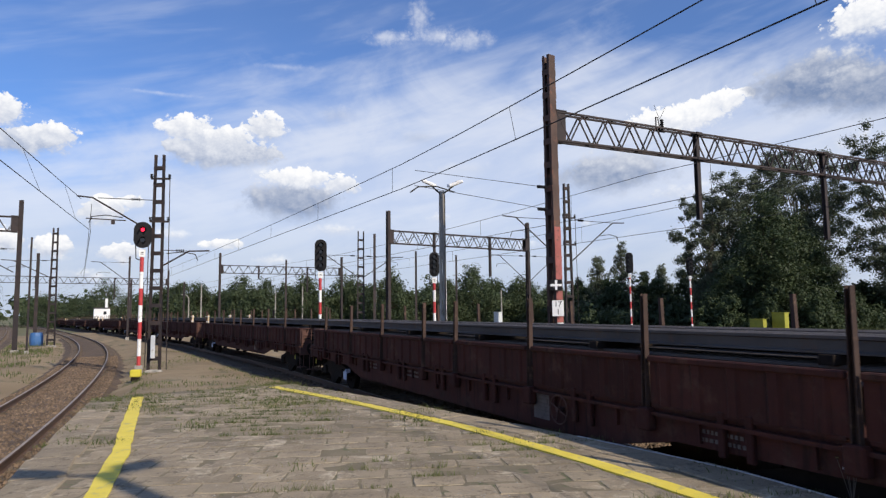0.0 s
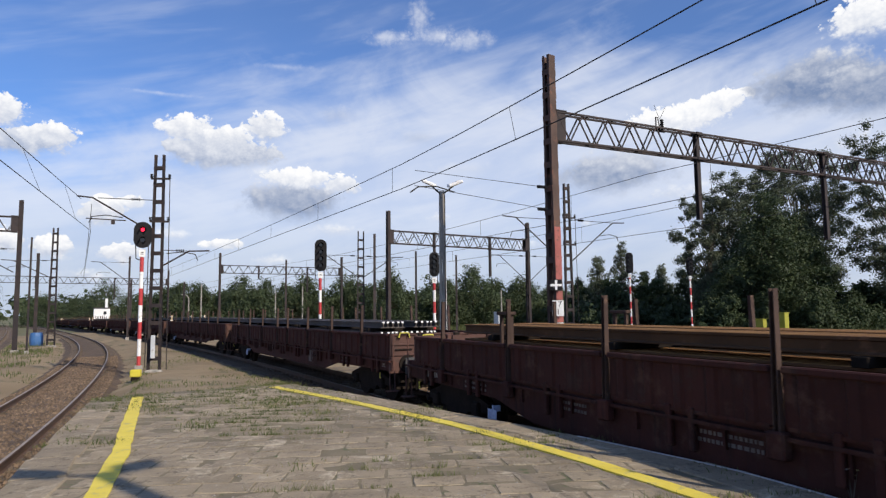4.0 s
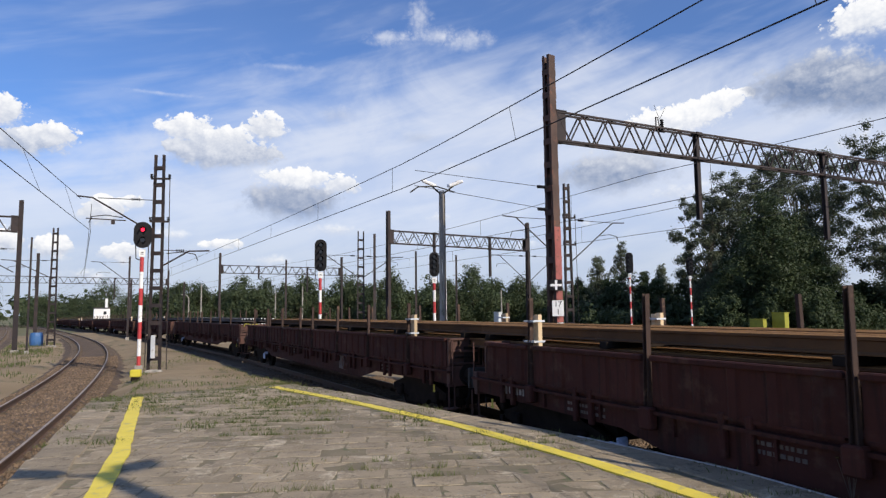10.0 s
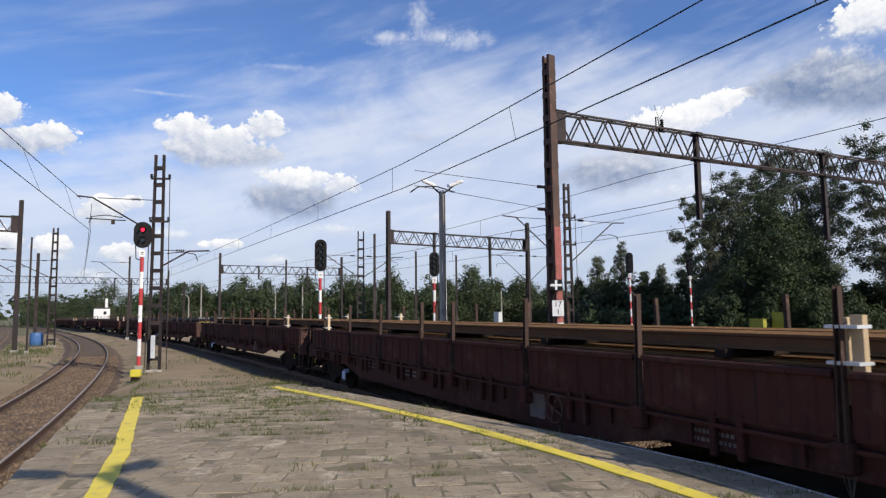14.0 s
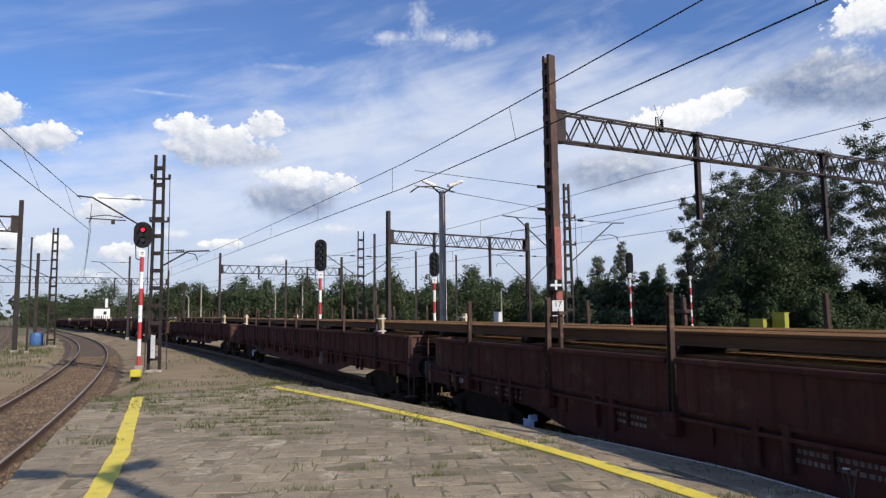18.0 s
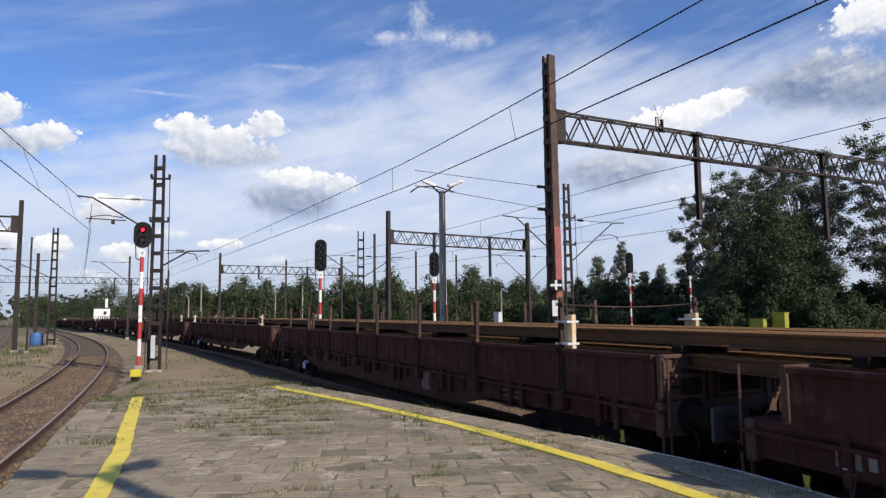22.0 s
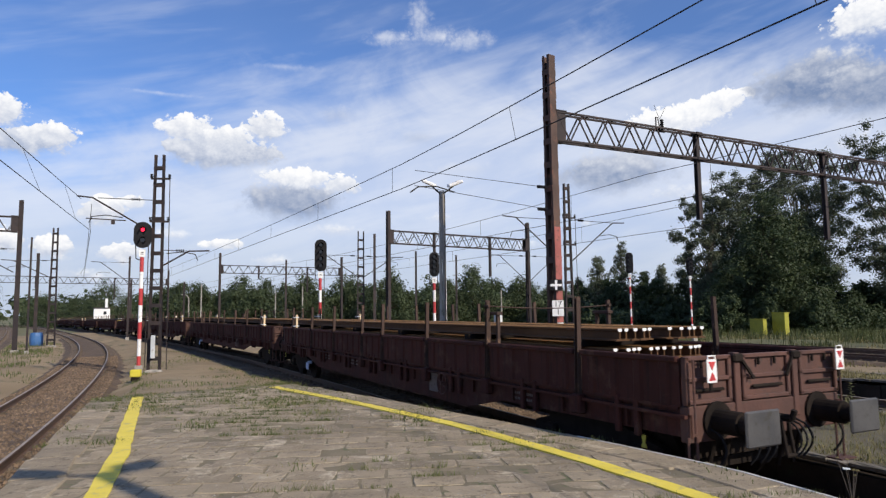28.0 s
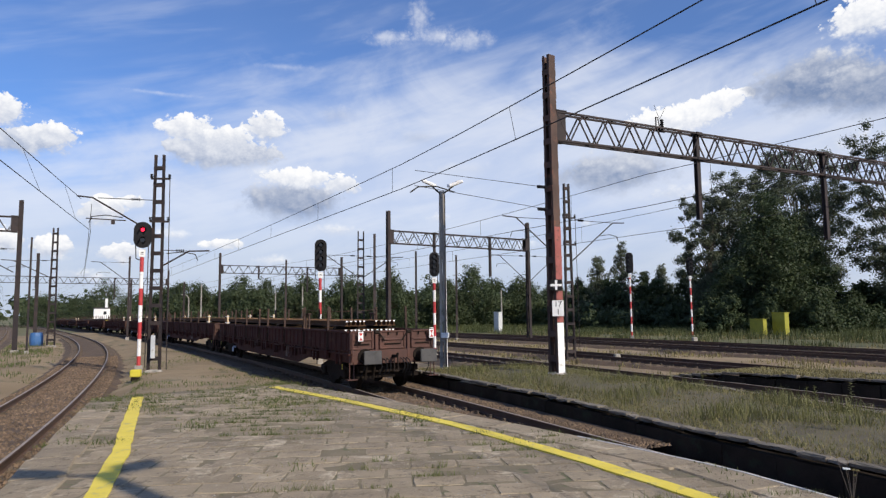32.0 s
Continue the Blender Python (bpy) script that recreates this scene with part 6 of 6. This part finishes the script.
# ---- plants ----
def leaf_cloud(rng, centres, count, size, flat=0.6):
    """Leaf blades, each a bent quad, scattered in the outer part of clumps (centre, radius)."""
    g = np.random.default_rng(rng.randrange(10 ** 6))
    c = np.array([tuple(q) for q, _ in centres])
    r = np.array([q for _, q in centres])
    k = g.choice(len(r), count, p=r ** 2 / np.sum(r ** 2))

    def unit(z=1.0):
        d = g.normal(size=(count, 3)) * (1, 1, z)
        return d / np.linalg.norm(d, axis=1)[:, None]

    way = unit(0.75)
    p = c[k] + way * (r[k] * g.random(count) ** 0.45 * (1 + 0.22 * g.normal(size=count)))[:, None]
    n = way * 0.75 + np.array((0, 0, 0.35)) + unit() * 0.5
    a = np.cross(n, unit())
    a /= np.linalg.norm(a, axis=1)[:, None]
    b = np.cross(n, a)
    b /= np.linalg.norm(b, axis=1)[:, None]
    s = (size * g.uniform(0.6, 1.5, count))[:, None]
    v = np.stack([p - a * s, p + b * s * flat, p + a * s, p - b * s * flat], 1).reshape(-1, 3)
    f = np.arange(count * 4).reshape(-1, 4)
    return v.tolist(), f.tolist()


def tree(name, x, y, h, spread, seed, leaf, label, low=0.15, leaves=9000, size=0.14, clumps=36, category="tree", group="trees", lean=0.0, pointed=0.0, dome=False, puff=1.0):
    rng = random.Random(seed)
    t = thing(name, pose(x, y, ground_z(x, y) - 0.05), label, category, group)
    bm = bmesh.new()
    r0 = h * 0.016
    top = Vector((lean, 0, h * 0.72))
    pts = [Vector((0, 0, 0))]
    for k in range(1, 6):
        u = k / 5
        pts.append(Vector((top.x * u + rng.gauss(0, h * 0.008), rng.gauss(0, h * 0.008), top.z * u)))
    for k in range(5):
        rod(bm, pts[k], pts[k + 1], r0 * (1 - k * 0.17), r0 * (1 - (k + 1) * 0.17), seg=8)
    part("trunk", bm, M_BARK, t)
    centres = []
    for k in range(clumps):
        u = low + (1 - low) * (k + rng.random()) / clumps
        wide = spread * (math.sin(math.pi * min(1, (0.12 + 0.88 * (1 - u)) ** (0.8 + pointed))) * 0.9 + 0.12)
        a, q = rng.uniform(0, 6.28), rng.random() ** 0.5
        if dome:
            wide = spread * max(0.08, 1 - u ** 2.0) ** 0.62 * (0.95 + 0.75 * noise.noise(Vector((math.cos(a) * 1.3, math.sin(a) * 1.3 + u * 2.2, seed * 3.7))))
        if pointed:
            wide = spread * (1.05 - u) ** 0.8 * rng.uniform(0.65, 1.2)
        tall = 1.0 + 0.28 * noise.noise(Vector((math.cos(a) * q * 1.6, math.sin(a) * q * 1.6, seed * 5.1))) if dome else 1.0
        centres.append((Vector((wide * q * math.cos(a) + lean * u, wide * q * math.sin(a), h * u * tall * rng.uniform(0.9, 1.0))), puff * spread * rng.uniform(0.12, 0.24) * (1.15 - 0.4 * u)))
    bm = bmesh.new()
    for c, r in centres[::3]:
        u = max(0.08, min(0.95, c.z / h * 0.75))
        k = min(4, int(u * 5 / 0.72 * 0.72))
        start = pts[k].lerp(pts[k + 1], 0.5)
        rod(bm, start, c, r0 * 0.22, r0 * 0.05, seg=5)
    part("branchwork", bm, M_BARK, t)
    v, f = leaf_cloud(rng, centres, leaves, size)
    part("crown", mesh_from("crown", v, f, leaf), leaf, t)
    return t


tree("tree", 39.6, 72.0, 20.4, 5.2, 1, M_LEAF2, "tall grey-green poplar with an airy crown", leaves=74000, size=0.095, clumps=260, low=0.2, puff=1.0)
tree("tree", 33.8, 72.0, 18.2, 4.6, 2, M_LEAF2, "tall grey-green poplar behind the round tree", leaves=60000, size=0.095, clumps=230, low=0.16, puff=1.0)
tree("tree", 29.0, 70.5, 15.6, 3.8, 7, M_LEAF2, "young grey-green poplar at the thicket's edge", leaves=42000, size=0.095, clumps=200, low=0.1, puff=0.9)
tree("tree", 31.0, 62.0, 12.2, 5.6, 3, M_LEAF, "dense round dark-green broadleaf tree", leaves=64000, size=0.105, clumps=240, low=0.04, dome=True, puff=1.1)
tree("tree", 43.6, 62.0, 20.4, 5.0, 4, M_LEAF2, "tall poplar with loose hanging branches", leaves=46000, size=0.095, clumps=220, low=0.18, puff=0.85)
tree("tree", 36.4, 66.0, 9.4, 4.4, 5, M_LEAF, "dark broadleaf tree in the thicket", leaves=24000, size=0.12, clumps=130, low=0.03, dome=True)
tree("tree", 41.5, 64.5, 4.6, 4.2, 6, M_LEAF, "dark broadleaf tree in the thicket", leaves=20000, size=0.12, clumps=110, low=0.03, dome=True)
tree("tree", 24.2, 88.0, 11.7, 3.4, 8, M_LEAF2, "slender young poplar behind the yard", leaves=8500, size=0.11, clumps=190, low=0.05, pointed=0.6, puff=0.8)
tree("tree", 20.9, 88.0, 10.0, 3.4, 9, M_LEAF2, "slender young poplar behind the yard", leaves=8500, size=0.11, clumps=190, low=0.05, pointed=0.6, puff=0.8)
tree("tree", 29.6, 88.0, 8.6, 3.4, 10, M_LEAF2, "slender young poplar behind the yard", leaves=8500, size=0.11, clumps=190, low=0.05, pointed=0.6, puff=0.8)
for q, (x, y, h, r) in enumerate(((22.4, 86.0, 6.4, 3.0), (26.8, 87.0, 7.4, 2.6), (27.9, 85.0, 6.6, 2.8), (31.4, 84.0, 7.2, 3.0), (18.6, 90.0, 6.4, 3.0), (33.0, 82.0, 7.4, 3.2))):
    tree("shrub", x, y, h, r, 60 + q, M_LEAF3, "tall leafy shrub behind the far signals", leaves=11000, size=0.125, clumps=140, low=0.02, dome=True, category="shrub", group="shrubs", puff=1.2)
for q, (x, y, h, r) in enumerate(((25.6, 58.5, 3.4, 1.7), (28.6, 57.5, 3.0, 1.5), (32.6, 57.5, 2.8, 1.8), (36.8, 58.5, 3.2, 2.2), (23.6, 60.5, 2.4, 1.3))):
    tree("shrub", x, y, h, r, 80 + q, M_LEAF, "low dark-green shrub at the foot of the trees", leaves=7000, size=0.09, clumps=80, low=0.02, dome=True, category="shrub", group="shrubs", puff=1.2)
for k, (x, y, h, r) in enumerate(((4.5, 105, 9.4, 5.6), (-8, 100, 8.2, 5.0), (-22, 105, 8.2, 5.4), (-31, 112, 8.0, 5.4), (-44, 118, 7.8, 5.6), (-55, 128, 7.6, 5.6), (-88, 172, 12.0, 8.5), (-62, 150, 7.4, 5.4), (12.5, 108, 7.6, 5.0), (17.5, 100, 6.0, 4.0), (-16, 112, 9.0, 4.8), (-2, 112, 7.6, 5.0), (-38, 122, 9.0, 5.0), (-50, 124, 8.4, 5.0), (-27, 112, 7.4, 5.0), (-12, 108, 7.0, 5.0), (1, 104, 7.0, 4.6), (8.5, 112, 8.0, 4.6), (-36, 115, 7.0, 5.0), (-58, 138, 8.6, 6.0), (-66, 160, 9.5, 7.0), (-100, 178, 8.0, 8.0), (-116, 190, 9.0, 8.0), (24.5, 100, 6.5, 4.5), (-95, 120, 7.0, 5.0), (-84, 108, 6.0, 4.5), (-76, 98, 5.5, 4.0))):
    tree("tree", x, y, h, r, 30 + k, M_LEAF3, "bushy green tree along the edge of the yard", leaves=13500, size=0.145, clumps=200, low=0.02, dome=True, puff=1.25)


def build_woods():
    """Bushes and far woods that close the yard."""
    rng = random.Random(77)
    centres = []
    for _ in range(1500):
        u = rng.random()
        x = -130 + 260 * u
        y = rng.uniform(98, 150) if x < 15 else rng.uniform(74, 125)
        if -0.575 < x / y < -0.49 or side_of(MAIN, x, y) < 6 or (x > -60 and side_of(MAIN, x, y) < 34):
            continue
        r = rng.uniform(0.8, 1.9)
        centres.append((Vector((x, y, ground_z(x, y) + rng.uniform(0.1, 1.0) * (6.4 if x < 15 else 4.2) * (0.75 + 0.5 * noise.noise(Vector((x * 0.12, 0, 5)))))), r))
    for _ in range(900):
        x = rng.uniform(-72, 34)
        y = (104 if x > -30 else 104 - (x + 30) * 1.15) + rng.uniform(2, 12)
        if -0.575 < x / y < -0.49:
            continue
        top = (5.6 + 2.4 * noise.noise(Vector((x * 0.09, 3, 1))) + 1.6 * noise.noise(Vector((x * 0.31, 8, 1)))) * (1.0 if x > -30 else 1.1)
        centres.append((Vector((x, y, ground_z(x, y) + top * rng.random() ** 0.7)), rng.uniform(0.7, 1.6)))
    v, f = leaf_cloud(rng, centres, 170000, 0.21)
    tagged(part("bushes", mesh_from("bushes", v, f, M_LEAF3), M_LEAF3), "thick green bushes along the edge of the yard", "bushes", kind="stuff")
    centres = []
    for _ in range(420):
        a = radians(rng.uniform(-58, 58))
        d = rng.uniform(260, 340)
        x, y = d * math.sin(a), d * math.cos(a)
        centres.append((Vector((x, y, -1.5 + rng.uniform(0.0, 1.0) * 9)), rng.uniform(3, 6)))
    v, f = leaf_cloud(rng, centres, 42000, 0.9)
    tagged(part("far_woods", mesh_from("far_woods", v, f, M_LEAF3), M_LEAF3), "distant woods on the skyline", "woods", kind="stuff")


build_woods()


def blades(name, label, count, seed, place, h0, h1, mat, lean=0.35, width=0.012):
    """Grass and weeds, each blade a narrow bent triangle strip."""
    rng = random.Random(seed)
    v, f = [], []
    done, tries = 0, 0
    while done < count and tries < count * 4:
        tries += 1
        q = place(rng)
        if q is None:
            continue
        done += 1
        x, y, z = q
        h, a = rng.uniform(h0, h1), rng.uniform(0, 6.28)
        dx, dy = math.cos(a), math.sin(a)
        b = rng.uniform(0.1, lean) * h
        w = width * rng.uniform(0.7, 1.6)
        o = len(v)
        v += [(x - dy * w, y + dx * w, z), (x + dy * w, y - dx * w, z), (x + dx * b * 0.4 - dy * w * 0.7, y + dy * b * 0.4 + dx * w * 0.7, z + h * 0.6), (x + dx * b * 0.4 + dy * w * 0.7, y + dy * b * 0.4 - dx * w * 0.7, z + h * 0.6), (x + dx * b, y + dy * b, z + h)]
        f += [(o, o + 1, o + 3, o + 2), (o + 2, o + 3, o + 4)]
    return tagged(part(name, mesh_from(name, v, f, mat), mat), label, "grass", kind="stuff")


def on_island(lo, hi, s0, s1, z_of, patch=0.0):
    def place(rng):
        s, off = rng.uniform(s0, s1), rng.uniform(lo, hi)
        p, h = MAIN.at(s, off)
        if noise.noise(Vector((p.x * 0.6, p.y * 0.6, 9))) < patch * rng.random():
            return None
        return p.x, p.y, z_of(s, off) + dip(p.y) - 0.01
    return place


def on_ground(x0, x1, y0, y1, keep):
    def place(rng):
        x, y = rng.uniform(x0, x1), rng.uniform(y0, y1)
        if not keep(x, y) or noise.noise(Vector((x * 0.35, y * 0.35, 4))) < 0.25 * rng.random() - 0.1:
            return None
        return x, y, ground_z(x, y) - 0.02
    return place


blades("island_grass", "green and yellow grass tufts on the island platform", 52000, 21, on_island(2.05, 7.2, -8, 16, island_z, -0.9), 0.02, 0.10, M_SWARD, width=0.005, lean=1.3)
blades("island_dry_grass", "dry yellow grass on the island platform", 30000, 22, on_island(1.85, 7.2, -8, 16, island_z, -1.1), 0.02, 0.10, M_DRY, width=0.005, lean=1.1)
blades("tall_weeds", "tall green weeds on the island platform", 9000, 23, on_island(2.6, 7.2, -5, 15, island_z, 0.75), 0.10, 0.36, M_SWARD, width=0.006, lean=0.7)


def build_stalks():
    """Single tall weeds: an upright stem with leaves that shorten towards the tip."""
    rng = random.Random(61)
    for s, off, h in ((3.4, 5.6, 0.75), (3.9, 5.1, 0.62), (2.2, 6.3, 0.62), (1.3, 6.7, 0.55), (0.4, 6.2, 0.70), (6.8, 5.4, 0.55), (7.6, 4.6, 0.50), (10.2, 5.8, 0.50), (11.6, 4.2, 0.55), (4.8, 6.6, 0.48), (2.6, 4.0, 0.45), (8.8, 6.4, 0.45)):
        p, _ = MAIN.at(s, off)
        weed = thing("tall_weed", pose(p.x, p.y, island_z(s, off) - 0.02, rng.gauss(0, 3), rng.gauss(0, 3), rng.uniform(0, 360)), "tall upright green weed on the island platform", "weed", "tall weeds")
        bm = bmesh.new()
        rod(bm, (0, 0, 0), (0, 0, h), 0.007, 0.003, seg=5)
        part("stem", bm, M_SWARD, weed)
        v, f = [], []
        for q in range(34):
            z = h * (0.08 + 0.9 * q / 34)
            a, l, w = q * 2.4 + rng.gauss(0, 0.3), (0.16 - 0.11 * q / 34) * rng.uniform(0.7, 1.2), 0.018
            dx, dy = math.cos(a), math.sin(a)
            o = len(v)
            v += [(0, 0, z), (dx * l * 0.5 - dy * w, dy * l * 0.5 + dx * w, z + l * 0.35), (dx * l, dy * l, z + l * 0.2), (dx * l * 0.5 + dy * w, dy * l * 0.5 - dx * w, z + l * 0.35)]
            f.append((o, o + 1, o + 2, o + 3))
        tagged(part("leaves", mesh_from("leaves", v, f, M_SWARD), M_SWARD, weed), kind="stuff")


build_stalks()
blades("second_platform_grass", "dry grass on the low platform", 9000, 33, on_island(10.85, 13.2, 2, 13, second_z, -0.6), 0.04, 0.16, M_DRY, width=0.008, lean=0.9)
blades("yard_grass", "pale dry grass between the yard tracks", 26000, 24, on_ground(-5, 48, 16, 75, lambda x, y: min(abs(side_of(MAIN, x, y) - o) for o in (9.0, 15.2, 24.2, 28.7)) > 1.3 and side_of(MAIN, x, y) > 10.9), 0.08, 0.3, M_DRY, width=0.02)
blades("bank_grass", "tall green meadow grass on the bank", 46000, 25, on_ground(-5, 62, 40, 100, lambda x, y: side_of(MAIN, x, y) > 30.6), 0.25, 0.80, M_BANK, width=0.016, lean=0.6)
blades("strip_grass", "low weeds beside the side track", 8000, 26, on_ground(-26, 2, 13, 40, lambda x, y: side_of(MAIN, x, y) < -2.2 and side_of(SIDE, x, y) > 1.2), 0.03, 0.12, M_GRASS, width=0.008)
blades("ballast_weeds", "weeds growing through the side track's ballast", 11000, 31, on_ground(-20, -4, 7, 30, lambda x, y: abs(side_of(SIDE, x, y)) < 2.4 and noise.noise(Vector((x * 0.7, y * 0.7, 1))) > 0.0), 0.03, 0.16, M_GRASS, width=0.007)
blades("siding_weeds", "green weeds between the left sidings", 15000, 27, on_ground(-50, -10, 18, 60, lambda x, y: -6.0 < side_of(SIDE, x, y) < -1.8), 0.06, 0.28, M_GRASS, width=0.014)
blades("left_meadow", "green grass beyond the sidings", 14000, 28, on_ground(-120, -30, 40, 130, lambda x, y: side_of(SIDE, x, y) < -14), 0.3, 0.9, M_GRASS, width=0.04)


def on_platform(rng):
    x, y = rng.uniform(-7, 4), rng.uniform(5, 15.2)
    if not inside(RIGHT_EDGE + LEFT_EDGE[::-1], x, y):
        return None
    k = noise.noise(Vector((x * 0.9, y * 0.9, 2))) + 0.09 * (y - 10.5)
    if k < 0.12 + 0.4 * rng.random():
        return None
    return x, y, PLATFORM_Z - 0.02


def build_tufts():
    """Tufts that grow where slab joints meet, thicker towards the platform's end."""
    rng = random.Random(93)
    turn = radians(5.0)
    v, f = [], []
    for _ in range(5200):
        j, i = rng.randrange(10, 46), rng.randrange(-24, 26)
        w = (j + 0.5) * 0.35
        u = (i + 0.5 * rng.randrange(2)) * 0.2475 + rng.gauss(0, 0.05)
        x, y = u * math.cos(turn) - w * math.sin(turn) - 0.5, u * math.sin(turn) + w * math.cos(turn)
        k = noise.noise(Vector((x * 0.5, y * 0.5, 7))) + 0.05 * (y - 9)
        if k < rng.uniform(-0.1, 0.7) or not inside(RIGHT_EDGE + LEFT_EDGE[::-1], x, y):
            continue
        size = rng.choice((0.35, 0.6, 0.6, 1.0))
        for _ in range(int(10 + 16 * size)):
            a, r = rng.uniform(0, 6.28), abs(rng.gauss(0, 0.05)) * (0.5 + size)
            bx, by, h = x + r * math.cos(a) * 1.6, y + r * math.sin(a) * 0.5, rng.uniform(0.015, 0.06) * (0.5 + size)
            dx, dy, wd = rng.gauss(0, 0.5) * h, rng.gauss(0, 0.5) * h, 0.004
            o = len(v)
            v += [(bx - wd, by, PLATFORM_Z - 0.02), (bx + wd, by, PLATFORM_Z - 0.02), (bx + dx, by + dy, PLATFORM_Z + h)]
            f.append((o, o + 1, o + 2))
    tagged(part("joint_tufts", mesh_from("joint_tufts", v, f, M_GRASS), M_GRASS), "small grass tufts in the joints of the paving", "grass", kind="stuff")


build_tufts()
blades("platform_weeds", "small weeds growing from the slab joints", 14000, 29, on_platform, 0.02, 0.08, M_GRASS, width=0.006, lean=0.9)
blades("platform_dry_weeds", "dry stalks and moss between the slabs", 9000, 30, on_platform, 0.01, 0.05, M_DRY, width=0.006, lean=0.9)


def scatter(line, lo, hi, s0, s1, dz, seed):
    rng = random.Random(seed)

    def place():
        p, h = line.at(rng.uniform(s0, s1), rng.uniform(lo, hi))
        return p.x, p.y, p.z + dz
    return rng, place


for line, lo, hi, s0, s1, dz, count, lab in ((MAIN, -1.5, 0.9, -4, 22, -0.185, 6000, "loose brown ballast stones under the train's track"), (SIDE, -1.25, 1.25, -6, 30, -0.168, 14000, "loose brown ballast stones along the side track")):
    rng, place = scatter(line, lo, hi, s0, s1, dz, 51)
    tagged(part("ballast_stones", stone_mesh("ballast_stones", count, rng, place), M_STONE), lab, "ballast", kind="stuff")
rng, place = scatter(MAIN, 0.9, 1.66, 4, 18, -0.09, 53)
tagged(part("ballast_stones", stone_mesh("ballast_stones", 4500, rng, place), M_STONE), "loose brown stones against the platform wall", "ballast", kind="stuff")
rng, place = scatter(SIDE, 1.2, 2.5, -4, 30, -0.36, 52)
tagged(part("gravel", stone_mesh("gravel", 5000, rng, place), M_STONE), "loose stones below the platform edge", "gravel", kind="stuff")


def chip_place(seed):
    rng = random.Random(seed)

    def place():
        while True:
            x, y = rng.uniform(-7, 4), rng.uniform(5, 15)
            if inside(RIGHT_EDGE + LEFT_EDGE[::-1], x, y) and noise.noise(Vector((x * 0.8, y * 0.8, 12))) > -0.1 + 0.5 * rng.random():
                return x, y, PLATFORM_Z - 0.002
    return rng, place


rng, place = chip_place(57)
tagged(part("concrete_chips", stone_mesh("concrete_chips", 1100, rng, place, 0.24, M_CONC), M_CONC), "pale crumbs of concrete and gravel on the paving", "gravel", kind="stuff")


# wild carrot at the platform's edge
for x, y, h, n in ((3.40, 5.62, 0.36, 6),):
    rng = random.Random(int(x * 100))
    herb = thing("wild_carrot", pose(x, y, PLATFORM_Z - 0.05), "wild carrot with small white umbels at the platform edge", "plant", "wild flowers")
    for q in range(n):
        a, r = rng.uniform(0, 6.28), rng.uniform(0.02, 0.16)
        tip = Vector((r * math.cos(a), r * math.sin(a), h * rng.uniform(0.55, 1.0)))
        bm = bmesh.new()
        rod(bm, (0, 0, 0), tip, 0.0028, 0.002, seg=5)
        part("stem", bm, M_BARK, herb)
        bm = bmesh.new()
        for e in range(9):
            b = e * 2.4
            d = (0.010 if q == 0 else 0.004) * math.sqrt(e)
            rod(bm, tip + Vector((d * math.cos(b), d * math.sin(b), 0.004)), tip + Vector((d * math.cos(b), d * math.sin(b), 0.012)), 0.008 if q == 0 else 0.004, seg=6)
        tagged(part("umbel", bm, M_WHITE if q == 0 else M_DRY, herb), "tiny white flower head" if q == 0 else "tiny withered flower head", kind="stuff")


# ---- what moves ----
def motions():
    for ob, k, place in CARRIED:
        walk(ob, [(float(t), wagon_pose(k, t) @ place) for t in range(33)])
    for k in range(0, 6):
        for bogie in wagons[k].children:
            if not bogie.name.startswith("bogie"):
                continue
            for axle in bogie.children:
                c = axle.matrix_basis.translation.copy()
                walk(axle, [(q * 0.2, pose(c.x, c.y, c.z, -math.degrees((run(q * 0.2) - run(0.0)) / 0.46))) for q in range(161)])


motions()
